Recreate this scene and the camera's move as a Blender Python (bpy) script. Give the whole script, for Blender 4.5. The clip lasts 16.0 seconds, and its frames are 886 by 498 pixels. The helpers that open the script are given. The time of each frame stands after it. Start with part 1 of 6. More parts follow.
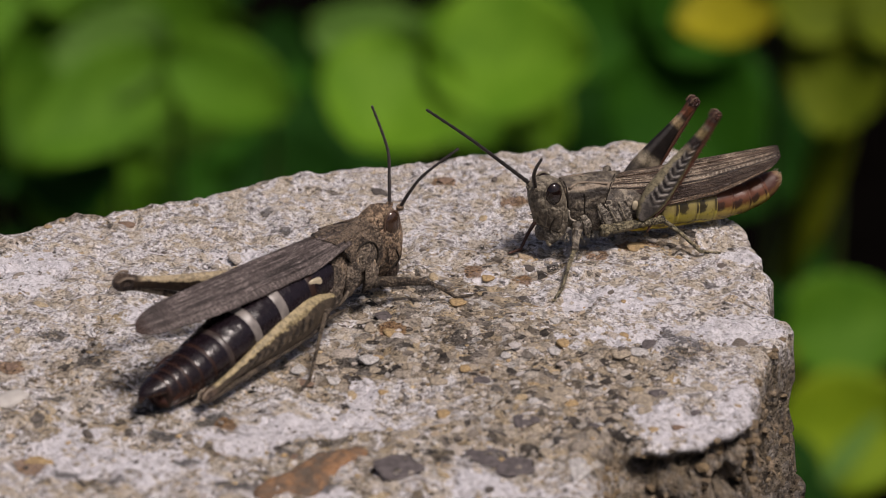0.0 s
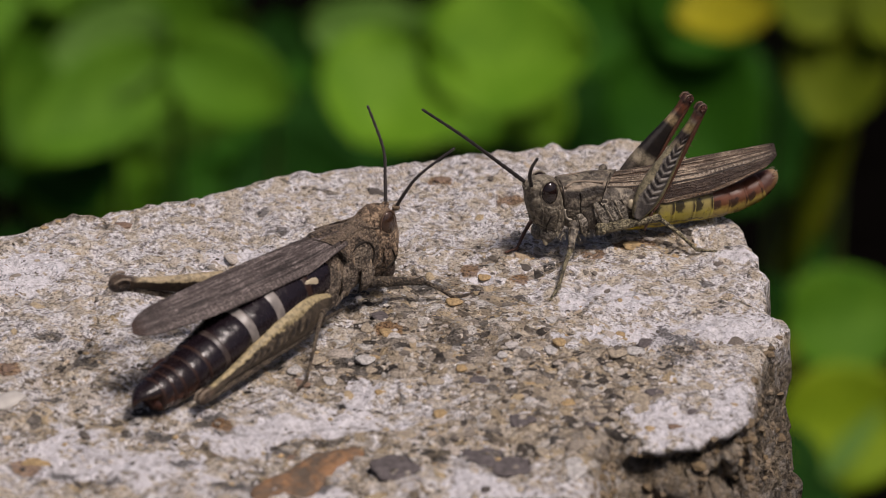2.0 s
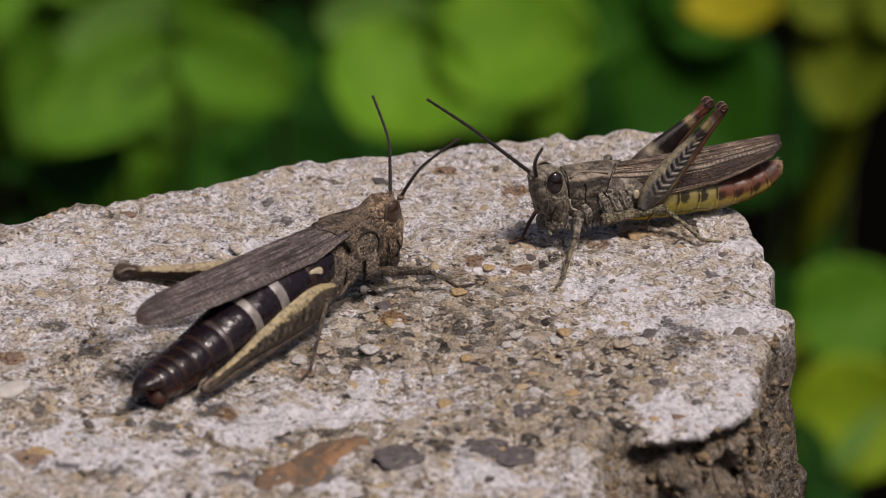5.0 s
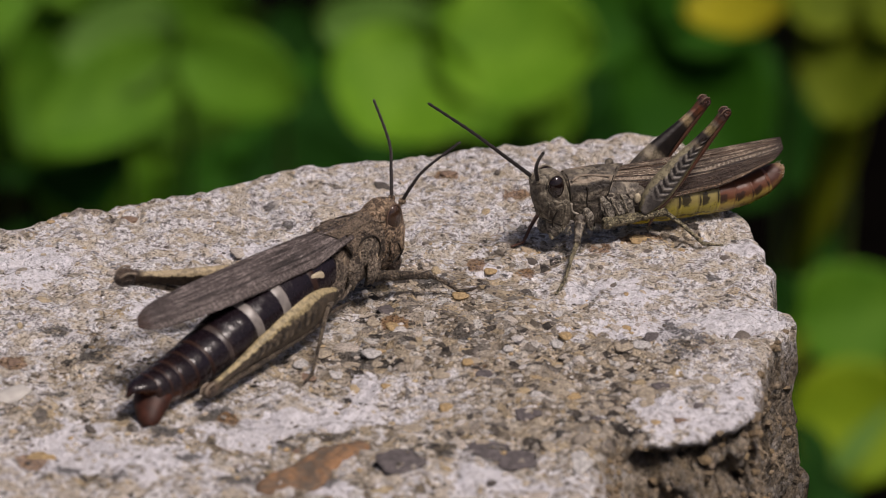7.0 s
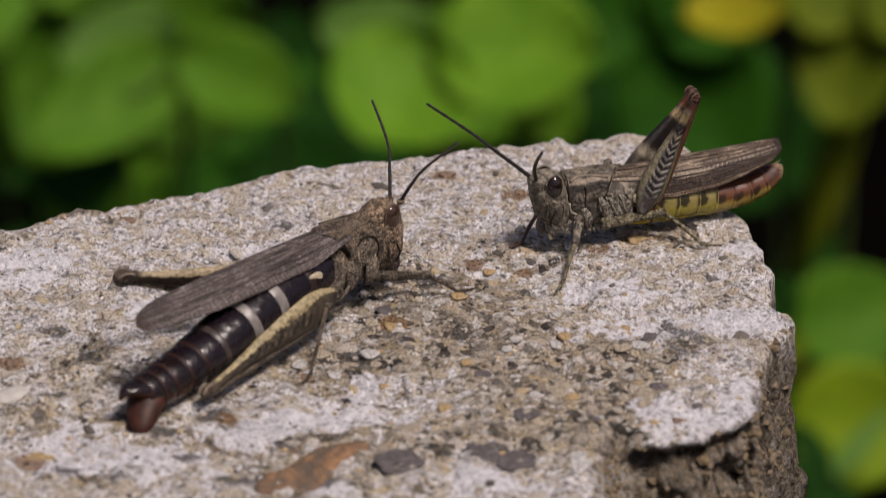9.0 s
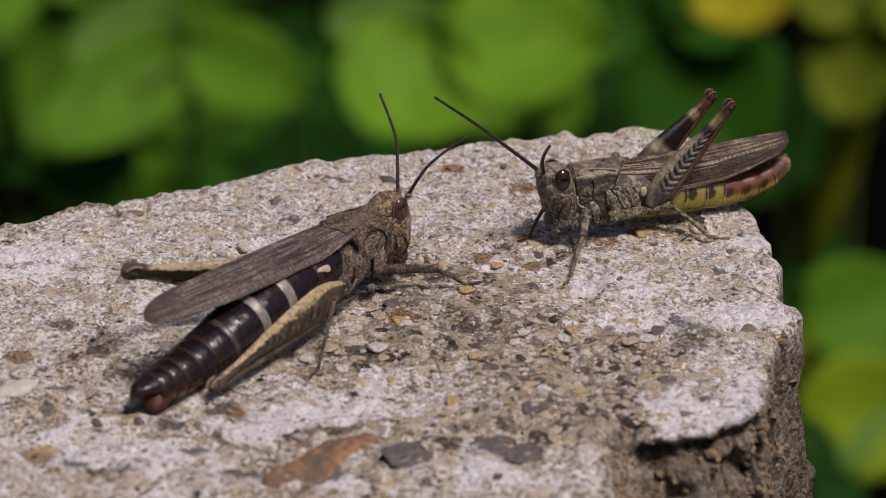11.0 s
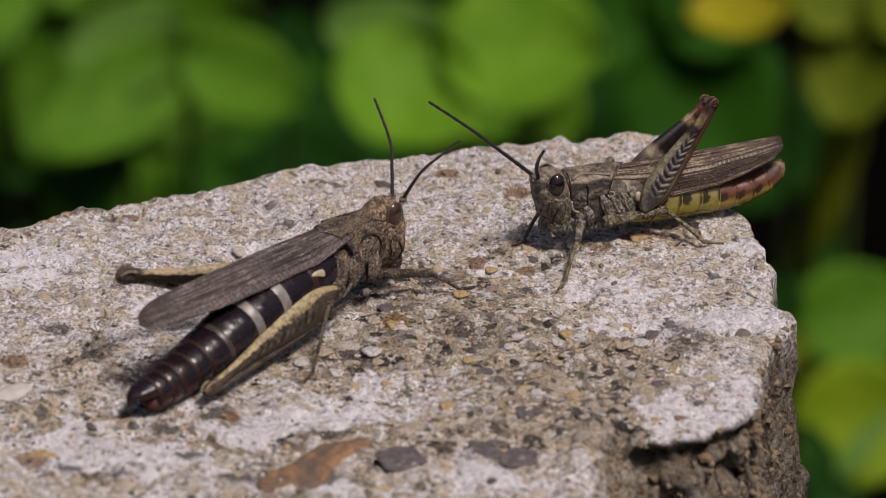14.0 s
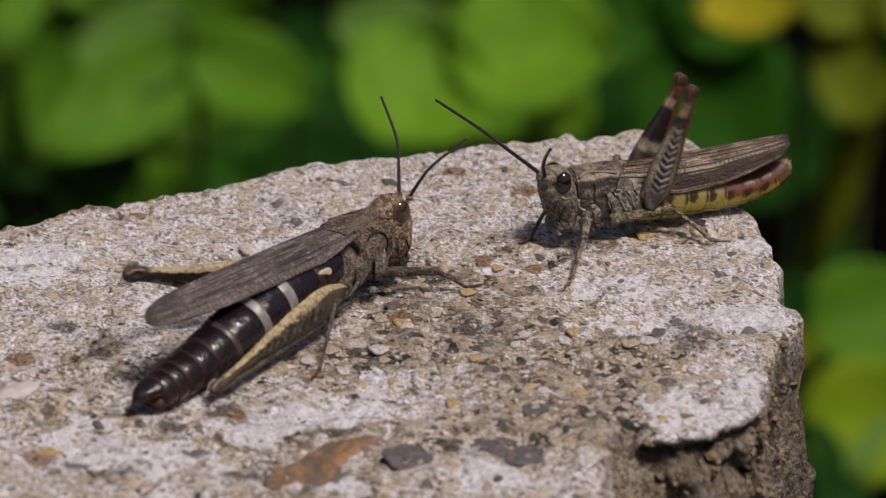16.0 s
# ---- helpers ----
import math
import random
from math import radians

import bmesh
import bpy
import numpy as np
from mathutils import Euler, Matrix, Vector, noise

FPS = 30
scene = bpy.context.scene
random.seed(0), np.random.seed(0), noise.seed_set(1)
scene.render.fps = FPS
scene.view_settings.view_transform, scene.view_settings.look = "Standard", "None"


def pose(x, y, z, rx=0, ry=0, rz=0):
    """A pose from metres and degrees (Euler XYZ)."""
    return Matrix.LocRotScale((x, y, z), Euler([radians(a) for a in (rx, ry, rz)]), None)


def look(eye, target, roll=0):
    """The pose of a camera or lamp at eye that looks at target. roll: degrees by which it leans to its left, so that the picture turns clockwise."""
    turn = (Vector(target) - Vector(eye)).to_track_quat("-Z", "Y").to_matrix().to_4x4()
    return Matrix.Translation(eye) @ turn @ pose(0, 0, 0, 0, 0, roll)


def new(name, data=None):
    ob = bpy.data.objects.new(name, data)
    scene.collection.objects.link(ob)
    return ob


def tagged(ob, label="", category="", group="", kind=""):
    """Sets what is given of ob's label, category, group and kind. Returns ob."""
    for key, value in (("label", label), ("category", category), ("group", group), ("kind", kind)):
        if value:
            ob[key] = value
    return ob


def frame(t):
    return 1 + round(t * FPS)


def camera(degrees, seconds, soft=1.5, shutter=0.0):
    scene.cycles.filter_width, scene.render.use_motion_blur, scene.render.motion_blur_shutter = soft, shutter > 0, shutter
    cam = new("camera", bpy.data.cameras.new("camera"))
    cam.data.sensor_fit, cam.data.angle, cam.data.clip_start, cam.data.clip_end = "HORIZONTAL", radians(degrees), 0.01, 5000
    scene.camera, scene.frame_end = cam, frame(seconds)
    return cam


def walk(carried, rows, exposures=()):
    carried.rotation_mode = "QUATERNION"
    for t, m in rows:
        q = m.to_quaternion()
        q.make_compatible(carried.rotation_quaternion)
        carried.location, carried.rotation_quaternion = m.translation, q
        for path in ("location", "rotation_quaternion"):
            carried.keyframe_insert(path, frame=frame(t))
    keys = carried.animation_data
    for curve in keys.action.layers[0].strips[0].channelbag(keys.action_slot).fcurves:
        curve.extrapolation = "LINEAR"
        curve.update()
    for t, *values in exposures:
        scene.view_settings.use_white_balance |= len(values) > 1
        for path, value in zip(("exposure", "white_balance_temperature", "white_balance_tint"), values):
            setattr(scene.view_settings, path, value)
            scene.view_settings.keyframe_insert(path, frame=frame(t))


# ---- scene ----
MM = 0.001
cam = camera(12.0, 16.0, soft=0.85, shutter=0.5)
cam.data.dof.use_dof = True
cam.data.dof.focus_distance = 0.2205
cam.data.dof.aperture_fstop = 76.0

# base pose: 223.6 mm from the middle of the slab, looking down by 25 degrees
BASE = look((0, -0.20264, 0.09450), (0, 0, 0))


def held(rx, ry, rz, x, y, z):
    """The hand-held camera: small turns in degrees and shifts in millimetres on the base pose."""
    return BASE @ pose(x * MM, y * MM, z * MM, rx, ry, rz)


walk(cam, [
    (0.0, held(0.118, -0.343, 0.386, -0.66, -0.08, -0.00)),
    (0.2, held(0.133, -0.354, 0.336, -0.68, -0.05, -0.13)),
    (0.5, held(0.069, -0.295, 0.260, -0.72, -0.01, -0.33)),
    (0.7, held(0.067, -0.363, 0.262, -0.65, 0.14, -0.21)),
    (1.0, held(0.120, -0.294, 0.264, -0.54, 0.36, -0.02)),
    (1.3, held(0.169, -0.388, 0.256, -0.55, 0.27, 0.08)),
    (1.5, held(0.130, -0.463, 0.250, -0.55, 0.21, 0.15)),
    (1.7, held(0.079, -0.381, 0.212, -0.47, 0.22, 0.11)),
    (2.0, held(0.030, -0.312, 0.156, -0.35, 0.24, 0.04)),
    (2.2, held(0.056, -0.392, 0.161, -0.40, 0.20, -0.02)),
    (2.5, held(-0.113, -0.369, 0.169, -0.48, 0.15, -0.12)),
    (2.7, held(-0.157, -0.358, 0.218, -0.46, 0.19, -0.06)),
    (3.0, held(-0.068, -0.397, 0.291, -0.42, 0.26, 0.03)),
    (3.2, held(-0.151, -0.484, 0.257, -0.41, 0.23, 0.11)),
    (3.5, held(-0.144, -0.361, 0.205, -0.39, 0.19, 0.23)),
    (3.7, held(0.025, -0.269, 0.240, -0.30, 0.15, 0.15)),
    (4.0, held(-0.069, -0.217, 0.292, -0.16, 0.09, 0.02)),
    (4.2, held(-0.107, -0.154, 0.292, -0.16, 0.09, 0.02)),
    (6.3, held(-0.012, -0.252, 0.254, -0.01, 0.18, 0.05)),
    (6.5, held(-0.028, -0.202, 0.283, -0.07, 0.11, -0.01)),
    (6.7, held(-0.179, -0.129, 0.227, -0.07, 0.10, -0.02)),
    (7.0, held(-0.010, -0.153, 0.143, -0.06, 0.08, -0.03)),
    (7.2, held(-0.009, -0.115, 0.111, -0.06, 0.05, -0.12)),
    (7.5, held(-0.222, -0.232, 0.063, -0.07, 0.01, -0.26)),
    (7.7, held(-0.281, -0.272, 0.073, -0.08, 0.00, -0.22)),
    (8.0, held(-0.229, -0.091, 0.088, -0.09, -0.01, -0.16)),
    (8.2, held(-0.268, -0.208, 0.205, -0.07, 0.00, -0.20)),
    (8.5, held(-0.252, -0.187, 0.380, -0.04, 0.02, -0.27)),
    (8.7, held(-0.287, -0.175, 0.276, -0.02, -0.02, -0.18)),
    (9.0, held(0.035, -0.155, 0.119, 0.01, -0.07, -0.05)),
    (9.2, held(0.217, -0.180, 0.127, -0.01, -0.06, -0.08)),
    (9.5, held(0.171, -0.118, 0.139, -0.04, -0.04, -0.13)),
    (9.7, held(0.018, -0.036, 0.139, -0.04, -0.04, -0.13)),
    (11.8, held(-0.070, -0.078, 0.082, -0.04, -0.04, 0.11)),
    (12.0, held(-0.056, -0.081, 0.082, -0.04, -0.04, 0.11)),
    (12.2, held(-0.001, -0.110, 0.049, -0.02, -0.02, 0.07)),
    (12.5, held(0.000, 0.000, -0.000, 0.00, 0.00, -0.00)),
    (12.7, held(-0.036, -0.036, 0.008, 0.08, -0.08, 0.04)),
    (13.0, held(-0.158, -0.182, 0.019, 0.19, -0.20, 0.10)),
    (13.3, held(-0.284, -0.042, 0.044, 0.11, -0.19, 0.12)),
    (13.5, held(-0.255, 0.051, 0.061, 0.06, -0.18, 0.13)),
    (13.7, held(-0.259, 0.037, 0.081, 0.12, -0.18, 0.18)),
    (14.0, held(0.038, -0.075, 0.110, 0.20, -0.19, 0.26)),
    (14.2, held(0.074, -0.005, 0.136, 0.22, -0.13, 0.23)),
    (14.5, held(0.090, 0.014, 0.176, 0.25, -0.04, 0.19)),
    (14.7, held(-0.081, 0.021, 0.189, 0.31, -0.06, 0.17)),
    (15.0, held(0.013, 0.011, 0.208, 0.40, -0.09, 0.13)),
    (15.3, held(-0.003, 0.009, 0.180, 0.44, -0.34, 0.15)),
    (15.5, held(-0.128, -0.032, 0.162, 0.46, -0.50, 0.17)),
    (15.7, held(-0.116, -0.088, 0.140, 0.43, -0.37, 0.26)),
    (16.0, held(0.008, 0.066, 0.106, 0.39, -0.18, 0.39)),
], exposures=[(0.0, -0.02, 6550, 18), (16.0, -0.02, 6550, 18)])

# ---------------------------------------------------------------- light
SUN_FROM = Vector((0.34, -0.30, 0.90)).normalized()
world = bpy.data.worlds.new("sky")
scene.world = world
world.use_nodes = True
sky = world.node_tree.nodes.new("ShaderNodeTexSky")
sky.sky_type, sky.sun_disc = "NISHITA", False
sky.air_density, sky.dust_density, sky.ozone_density = 0.7, 5.0, 0.6
sky.sun_elevation = math.asin(SUN_FROM.z)
sky.sun_rotation = math.atan2(SUN_FROM.x, SUN_FROM.y)
world.node_tree.links.new(sky.outputs[0], world.node_tree.nodes["Background"].inputs[0])
world.node_tree.nodes["Background"].inputs[1].default_value = 0.06
sun = new("sun", bpy.data.lights.new("sun", "SUN"))
sun.data.energy, sun.data.angle, sun.data.color = 3.6, radians(15), (1.0, 0.93, 0.84)
sun.matrix_world = look(SUN_FROM, (0, 0, 0))


# ---------------------------------------------------------------- materials
def mat(name, rough=0.6, spec=0.4):
    m = bpy.data.materials.new(name)
    m.use_nodes = True
    b = m.node_tree.nodes["Principled BSDF"]
    b.inputs["Roughness"].default_value = rough
    b.inputs["Specular IOR Level"].default_value = spec
    return m, m.node_tree, b


def node(nt, kind, **values):
    n = nt.nodes.new(kind)
    for k, v in values.items():
        key = k.replace("_", " ")
        sock = n.inputs[key]
        if isinstance(v, bpy.types.NodeSocket):
            nt.links.new(v, sock)
        else:
            sock.default_value = v
    return n


def coords(nt, stretch=(1, 1, 1)):
    """Object coordinates in millimetres."""
    tc = nt.nodes.new("ShaderNodeTexCoord")
    mp = nt.nodes.new("ShaderNodeMapping")
    mp.inputs["Scale"].default_value = [1000 * s for s in stretch]
    nt.links.new(tc.outputs["Object"], mp.inputs["Vector"])
    return mp.outputs[0]


def noise_tex(nt, vec, scale, detail=4, rough=0.6, distortion=0.0):
    return node(nt, "ShaderNodeTexNoise", Vector=vec, Scale=scale, Detail=detail, Roughness=rough, Distortion=distortion).outputs[0]


def ramp(nt, fac, stops):
    r = nt.nodes.new("ShaderNodeValToRGB")
    e = r.color_ramp.elements
    while len(e) < len(stops):
        e.new(0.5)
    for el, (p, c) in zip(e, stops):
        el.position, el.color = p, (*c, 1) if len(c) == 3 else c
    nt.links.new(fac, r.inputs[0])
    return r.outputs[0]


def mix(nt, fac, a, b, kind="MIX"):
    n = nt.nodes.new("ShaderNodeMix")
    n.data_type, n.blend_type = "RGBA", kind
    for sock, v in ((n.inputs[0], fac), (n.inputs[6], a), (n.inputs[7], b)):
        if isinstance(v, bpy.types.NodeSocket):
            nt.links.new(v, sock)
        else:
            sock.default_value = v if not isinstance(v, tuple) else (*v, 1)
    return n.outputs[2]


def calc(nt, op, a, b=0.0):
    n = nt.nodes.new("ShaderNodeMath")
    n.operation = op
    for sock, v in ((n.inputs[0], a), (n.inputs[1], b)):
        if isinstance(v, bpy.types.NodeSocket):
            nt.links.new(v, sock)
        else:
            sock.default_value = v
    return n.outputs[0]


def bump(nt, bsdf, height, strength, depth_mm):
    n = node(nt, "ShaderNodeBump", Height=height, Strength=strength, Distance=depth_mm * MM)
    nt.links.new(n.outputs[0], bsdf.inputs["Normal"])


def attr(nt, name):
    n = nt.nodes.new("ShaderNodeAttribute")
    n.attribute_name = name
    return n.outputs["Fac"]


def grey(*v):
    return [(p, (c, c, c)) for p, c in v]


def cuticle(name, dark, mid, light, scale=2.2, rough=0.55, relief=0.16, pits=5.0, spec=0.4, lines=0.5, bands=(), net=0.7, line_width=0.022):
    """Mottled insect skin: blotches, fine speckle, pale wandering lines and a pitted surface."""
    m, nt, b = mat(name, rough, spec)
    v = coords(nt)
    big = noise_tex(nt, v, scale * 0.45, 3)
    fine = noise_tex(nt, v, scale * 2.6, 5, 0.7)
    both = calc(nt, "ADD", calc(nt, "MULTIPLY", big, 0.38), calc(nt, "MULTIPLY", fine, 0.62))
    c = ramp(nt, both, [(0.43, dark), (0.50, mid), (0.57, light)])
    wander = calc(nt, "ABSOLUTE", calc(nt, "SUBTRACT", noise_tex(nt, v, scale * 0.8, 3, 0.6, 0.4), 0.5))
    c = mix(nt, calc(nt, "MULTIPLY", ramp(nt, wander, grey((0.0, 1.0), (line_width, 0.0))), lines), c, tuple(min(1, q * 1.35) for q in light))
    vor = nt.nodes.new("ShaderNodeTexVoronoi")
    vor.feature = "DISTANCE_TO_EDGE"
    vor.inputs["Scale"].default_value = pits
    nt.links.new(mix(nt, 0.12, v, node(nt, "ShaderNodeTexNoise", Vector=v, Scale=3.0).outputs[1]), vor.inputs["Vector"])
    edge = ramp(nt, vor.outputs[0], grey((0.0, 0.25), (0.14, 1.0)))
    c = mix(nt, net, c, edge, "MULTIPLY")
    if bands:
        hh = calc(nt, "ADD", calc(nt, "MULTIPLY", attr(nt, "height"), 0.5), calc(nt, "ADD", calc(nt, "MULTIPLY", calc(nt, "ADD", big, -0.5), 0.25), 0.5))
        for lo, hi, colour in bands:
            c = mix(nt, ramp(nt, hh, grey((lo - 0.02, 0.0), (lo + 0.01, 0.85), (hi - 0.01, 0.85), (hi + 0.02, 0.0))), c, colour)
    nt.links.new(c, b.inputs["Base Color"])
    h = calc(nt, "ADD", calc(nt, "MULTIPLY", vor.outputs[0], 1.2), calc(nt, "MULTIPLY", fine, 1.2))
    bump(nt, b, h, 1.0, relief)
    nt.links.new(ramp(nt, fine, grey((0.4, rough * 0.75), (0.6, min(1, rough * 1.25)))), b.inputs["Roughness"])
    return m


def wing_material(name, dark, mid, light, blotch, stripes=(), ladders=(), tip=None, fade=0.2, cell=(0.45, 0.43, 0.43)):
    """Leathery forewing: long veins along it and fine cross veins between them."""
    m, nt, b = mat(name, 0.55, 0.35)
    s, w = attr(nt, "along"), attr(nt, "across")
    cx = node(nt, "ShaderNodeCombineXYZ", X=calc(nt, "MULTIPLY", s, 3.0), Y=calc(nt, "MULTIPLY", w, 16.0), Z=0.0).outputs[0]
    streak = noise_tex(nt, cx, 1.6, 4, 0.6)
    cells = node(nt, "ShaderNodeCombineXYZ", X=calc(nt, "MULTIPLY", s, 38.0), Y=calc(nt, "MULTIPLY", w, 20.0), Z=0.0).outputs[0]
    vor = nt.nodes.new("ShaderNodeTexVoronoi")
    vor.feature = "DISTANCE_TO_EDGE"
    vor.inputs["Scale"].default_value = 1.0
    vor.inputs["Randomness"].default_value = 0.85
    nt.links.new(cells, vor.inputs["Vector"])
    veins = ramp(nt, vor.outputs[0], grey((0.02, 0.0), (0.11, 1.0)))
    v = coords(nt)
    patch = noise_tex(nt, v, 0.55, 3)
    fine = noise_tex(nt, v, 6.0, 4, 0.7)
    c = ramp(nt, streak, [(0.44, dark), (0.5, mid), (0.555, light)])
    c = mix(nt, ramp(nt, patch, grey((0.45, 0.0), (0.62, 0.75))), c, blotch)
    wide = calc(nt, "ADD", w, calc(nt, "MULTIPLY", calc(nt, "ADD", patch, -0.5), 0.05))
    gone = ramp(nt, s, grey((0.45, 1.0), (0.85, fade)))
    for lo, hi, colour, much in stripes:
        e = min(0.014, (hi - lo) * 0.3)
        c = mix(nt, calc(nt, "MULTIPLY", ramp(nt, wide, grey((lo, 0.0), (lo + e, much), (hi - e, much), (hi, 0.0))), gone), c, colour)
    for lo, hi, count, colour in ladders:
        rung = calc(nt, "SINE", calc(nt, "ADD", calc(nt, "MULTIPLY", s, count * 6.28), calc(nt, "MULTIPLY", calc(nt, "ADD", w, fine), 7.0)))
        c = mix(nt, calc(nt, "MULTIPLY", ramp(nt, wide, grey((lo, 0.0), (lo + 0.012, 0.8), (hi - 0.012, 0.8), (hi, 0.0))), ramp(nt, rung, grey((-0.2, 0.25), (0.3, 1.0)))), c, colour)
    if tip:
        c = mix(nt, ramp(nt, calc(nt, "ADD", s, calc(nt, "MULTIPLY", calc(nt, "ADD", fine, -0.5), 0.06)), grey((0.93, 0.0), (0.985, 0.85))), c, tip)
    c = mix(nt, 1.0, c, ramp(nt, veins, [(0.0, (1, 1, 1)), (1.0, cell)]), "MULTIPLY")
    c = mix(nt, 0.5, c, ramp(nt, fine, grey((0.40, 0.35), (0.6, 1.0))), "MULTIPLY")
    nt.links.new(c, b.inputs["Base Color"])
    bump(nt, b, calc(nt, "ADD", calc(nt, "MULTIPLY", veins, -0.7), calc(nt, "MULTIPLY", streak, 0.8)), 0.9, 0.07)
    return m


def femur_material(name, top, side, dark, low, bands=(), ribs=0.55, ridge=0.66):
    """Hind thigh: pale upper ridge, fishbone ribs on the outer face, dark marks."""
    m, nt, b = mat(name, 0.5, 0.4)
    s, h = attr(nt, "along"), attr(nt, "height")
    v = coords(nt)
    fine = noise_tex(nt, v, 4.0, 5, 0.7)
    big = noise_tex(nt, v, 0.9, 3)
    ah = calc(nt, "ABSOLUTE", calc(nt, "ADD", h, -0.05))
    phase = calc(nt, "SUBTRACT", calc(nt, "MULTIPLY", s, 115.0), calc(nt, "MULTIPLY", ah, 7.0))
    rib = calc(nt, "MULTIPLY", calc(nt, "ADD", calc(nt, "SINE", phase), 1.0), 0.5)
    inside = ramp(nt, ah, grey((0.50, 1.0), (0.66, 0.0)))
    lower = ramp(nt, s, grey((0.10, 0.0), (0.2, 1.0), (0.66, 1.0), (0.8, 0.0)))
    zone = calc(nt, "MULTIPLY", inside, lower)
    ribbed = mix(nt, ramp(nt, calc(nt, "ADD", calc(nt, "MULTIPLY", calc(nt, "ADD", rib, -0.5), ribs), calc(nt, "ADD", calc(nt, "MULTIPLY", calc(nt, "ADD", fine, -0.5), 1.2), big)), grey((0.25, 0.0), (0.72, 1.0))), dark, side)
    c = mix(nt, zone, mix(nt, ramp(nt, calc(nt, "ADD", calc(nt, "MULTIPLY", big, 0.5), calc(nt, "MULTIPLY", fine, 0.5)), grey((0.45, 0.0), (0.53, 0.85))), side, dark), ribbed)
    edge = calc(nt, "ADD", h, calc(nt, "ADD", calc(nt, "MULTIPLY", calc(nt, "ADD", big, -0.5), 0.9), calc(nt, "MULTIPLY", calc(nt, "ADD", fine, -0.5), 0.5)))
    c = mix(nt, ramp(nt, edge, grey((ridge, 0.0), (ridge + 0.12, 1.0))), c, top)
    c = mix(nt, ramp(nt, calc(nt, "MULTIPLY", h, -1.0), grey((0.55, 0.0), (0.8, 1.0))), c, low)
    for lo, hi, colour in bands:
        e = 0.02
        c = mix(nt, ramp(nt, s, grey((lo - e, 0.0), (lo + e, 1.0), (hi - e, 1.0), (hi + e, 0.0))), c, colour)
    c = mix(nt, 0.75, c, ramp(nt, fine, grey((0.40, 0.25), (0.57, 1.0))), "MULTIPLY")
    nt.links.new(c, b.inputs["Base Color"])
    bump(nt, b, calc(nt, "ADD", calc(nt, "MULTIPLY", calc(nt, "MULTIPLY", rib, zone), ribs * 1.6), calc(nt, "MULTIPLY", fine, 0.6)), 0.8, 0.08)
    return m


def segment_material(name, base, low, edge, rough, spots=None, coat=0.04, red_above=None):
    """Abdomen ring: glossy, a different lower half and a stained rear margin."""
    m, nt, b = mat(name, rough, 0.42)
    b.inputs["Coat Weight"].default_value, b.inputs["Coat Roughness"].default_value = coat, 0.25
    s, h = attr(nt, "along"), attr(nt, "height")
    v = coords(nt)
    fine = noise_tex(nt, v, 3.5, 4, 0.65)
    big = noise_tex(nt, v, 0.8, 3)
    hh = calc(nt, "ADD", h, calc(nt, "MULTIPLY", calc(nt, "ADD", fine, -0.5), 0.5))
    c = mix(nt, ramp(nt, calc(nt, "ADD", calc(nt, "MULTIPLY", hh, 0.5), 0.5), grey((0.40, 1.0), (0.56, 0.0))), base, low)
    if spots:
        side = calc(nt, "ADD", hh, calc(nt, "MULTIPLY", calc(nt, "ADD", big, -0.5), 0.5))
        c = mix(nt, ramp(nt, calc(nt, "MULTIPLY", side, -1.0), grey((0.62, 0.0), (0.70, 1.0))), c, (0.56, 0.46, 0.030))
        c = mix(nt, ramp(nt, calc(nt, "ABSOLUTE", calc(nt, "ADD", side, 0.62)), grey((0.03, 0.8), (0.08, 0.0))), c, (0.05, 0.030, 0.012))
        dx = calc(nt, "MULTIPLY", calc(nt, "SUBTRACT", calc(nt, "ADD", s, calc(nt, "MULTIPLY", calc(nt, "ADD", fine, -0.5), 0.8)), 0.26), 3.5)
        dy = calc(nt, "MULTIPLY", calc(nt, "ADD", side, -0.22), 2.5)
        far = calc(nt, "ADD", calc(nt, "MULTIPLY", dx, dx), calc(nt, "MULTIPLY", dy, dy))
        c = mix(nt, ramp(nt, calc(nt, "ADD", far, calc(nt, "MULTIPLY", calc(nt, "ADD", noise_tex(nt, v, 1.6, 4, 0.7), -0.5), 2.4)), grey((0.45, 0.9), (1.2, 0.0))), c, spots)
        c = mix(nt, ramp(nt, noise_tex(nt, v, 2.2, 4, 0.7), grey((0.57, 0.0), (0.64, 0.6))), c, (0.09, 0.06, 0.03))
    if red_above:
        c = mix(nt, ramp(nt, hh, grey((red_above, 0.0), (red_above + 0.12, 0.95))), c, (0.125, 0.046, 0.024))
    c = mix(nt, ramp(nt, s, grey((0.80, 0.0), (0.92, 0.7))), c, edge)
    c = mix(nt, 0.5, c, ramp(nt, big, grey((0.3, 0.55), (0.65, 1.0))), "MULTIPLY")
    nt.links.new(c, b.inputs["Base Color"])
    nt.links.new(ramp(nt, fine, grey((0.3, rough * 0.7), (0.7, rough * 1.4))), b.inputs["Roughness"])
    bump(nt, b, calc(nt, "ADD", calc(nt, "MULTIPLY", fine, 0.35), calc(nt, "MULTIPLY", noise_tex(nt, v, 0.9, 2), 2.0)), 0.6, 0.09)
    return m


def plain(name, colour, rough=0.4, spec=0.5, vary=0.3, scale=3.0):
    m, nt, b = mat(name, rough, spec)
    f = noise_tex(nt, coords(nt), scale, 4)
    nt.links.new(mix(nt, vary, colour, ramp(nt, f, grey((0.3, 0.2), (0.7, 1.0))), "MULTIPLY"), b.inputs["Base Color"])
    bump(nt, b, f, 0.4, 0.02)
    return m


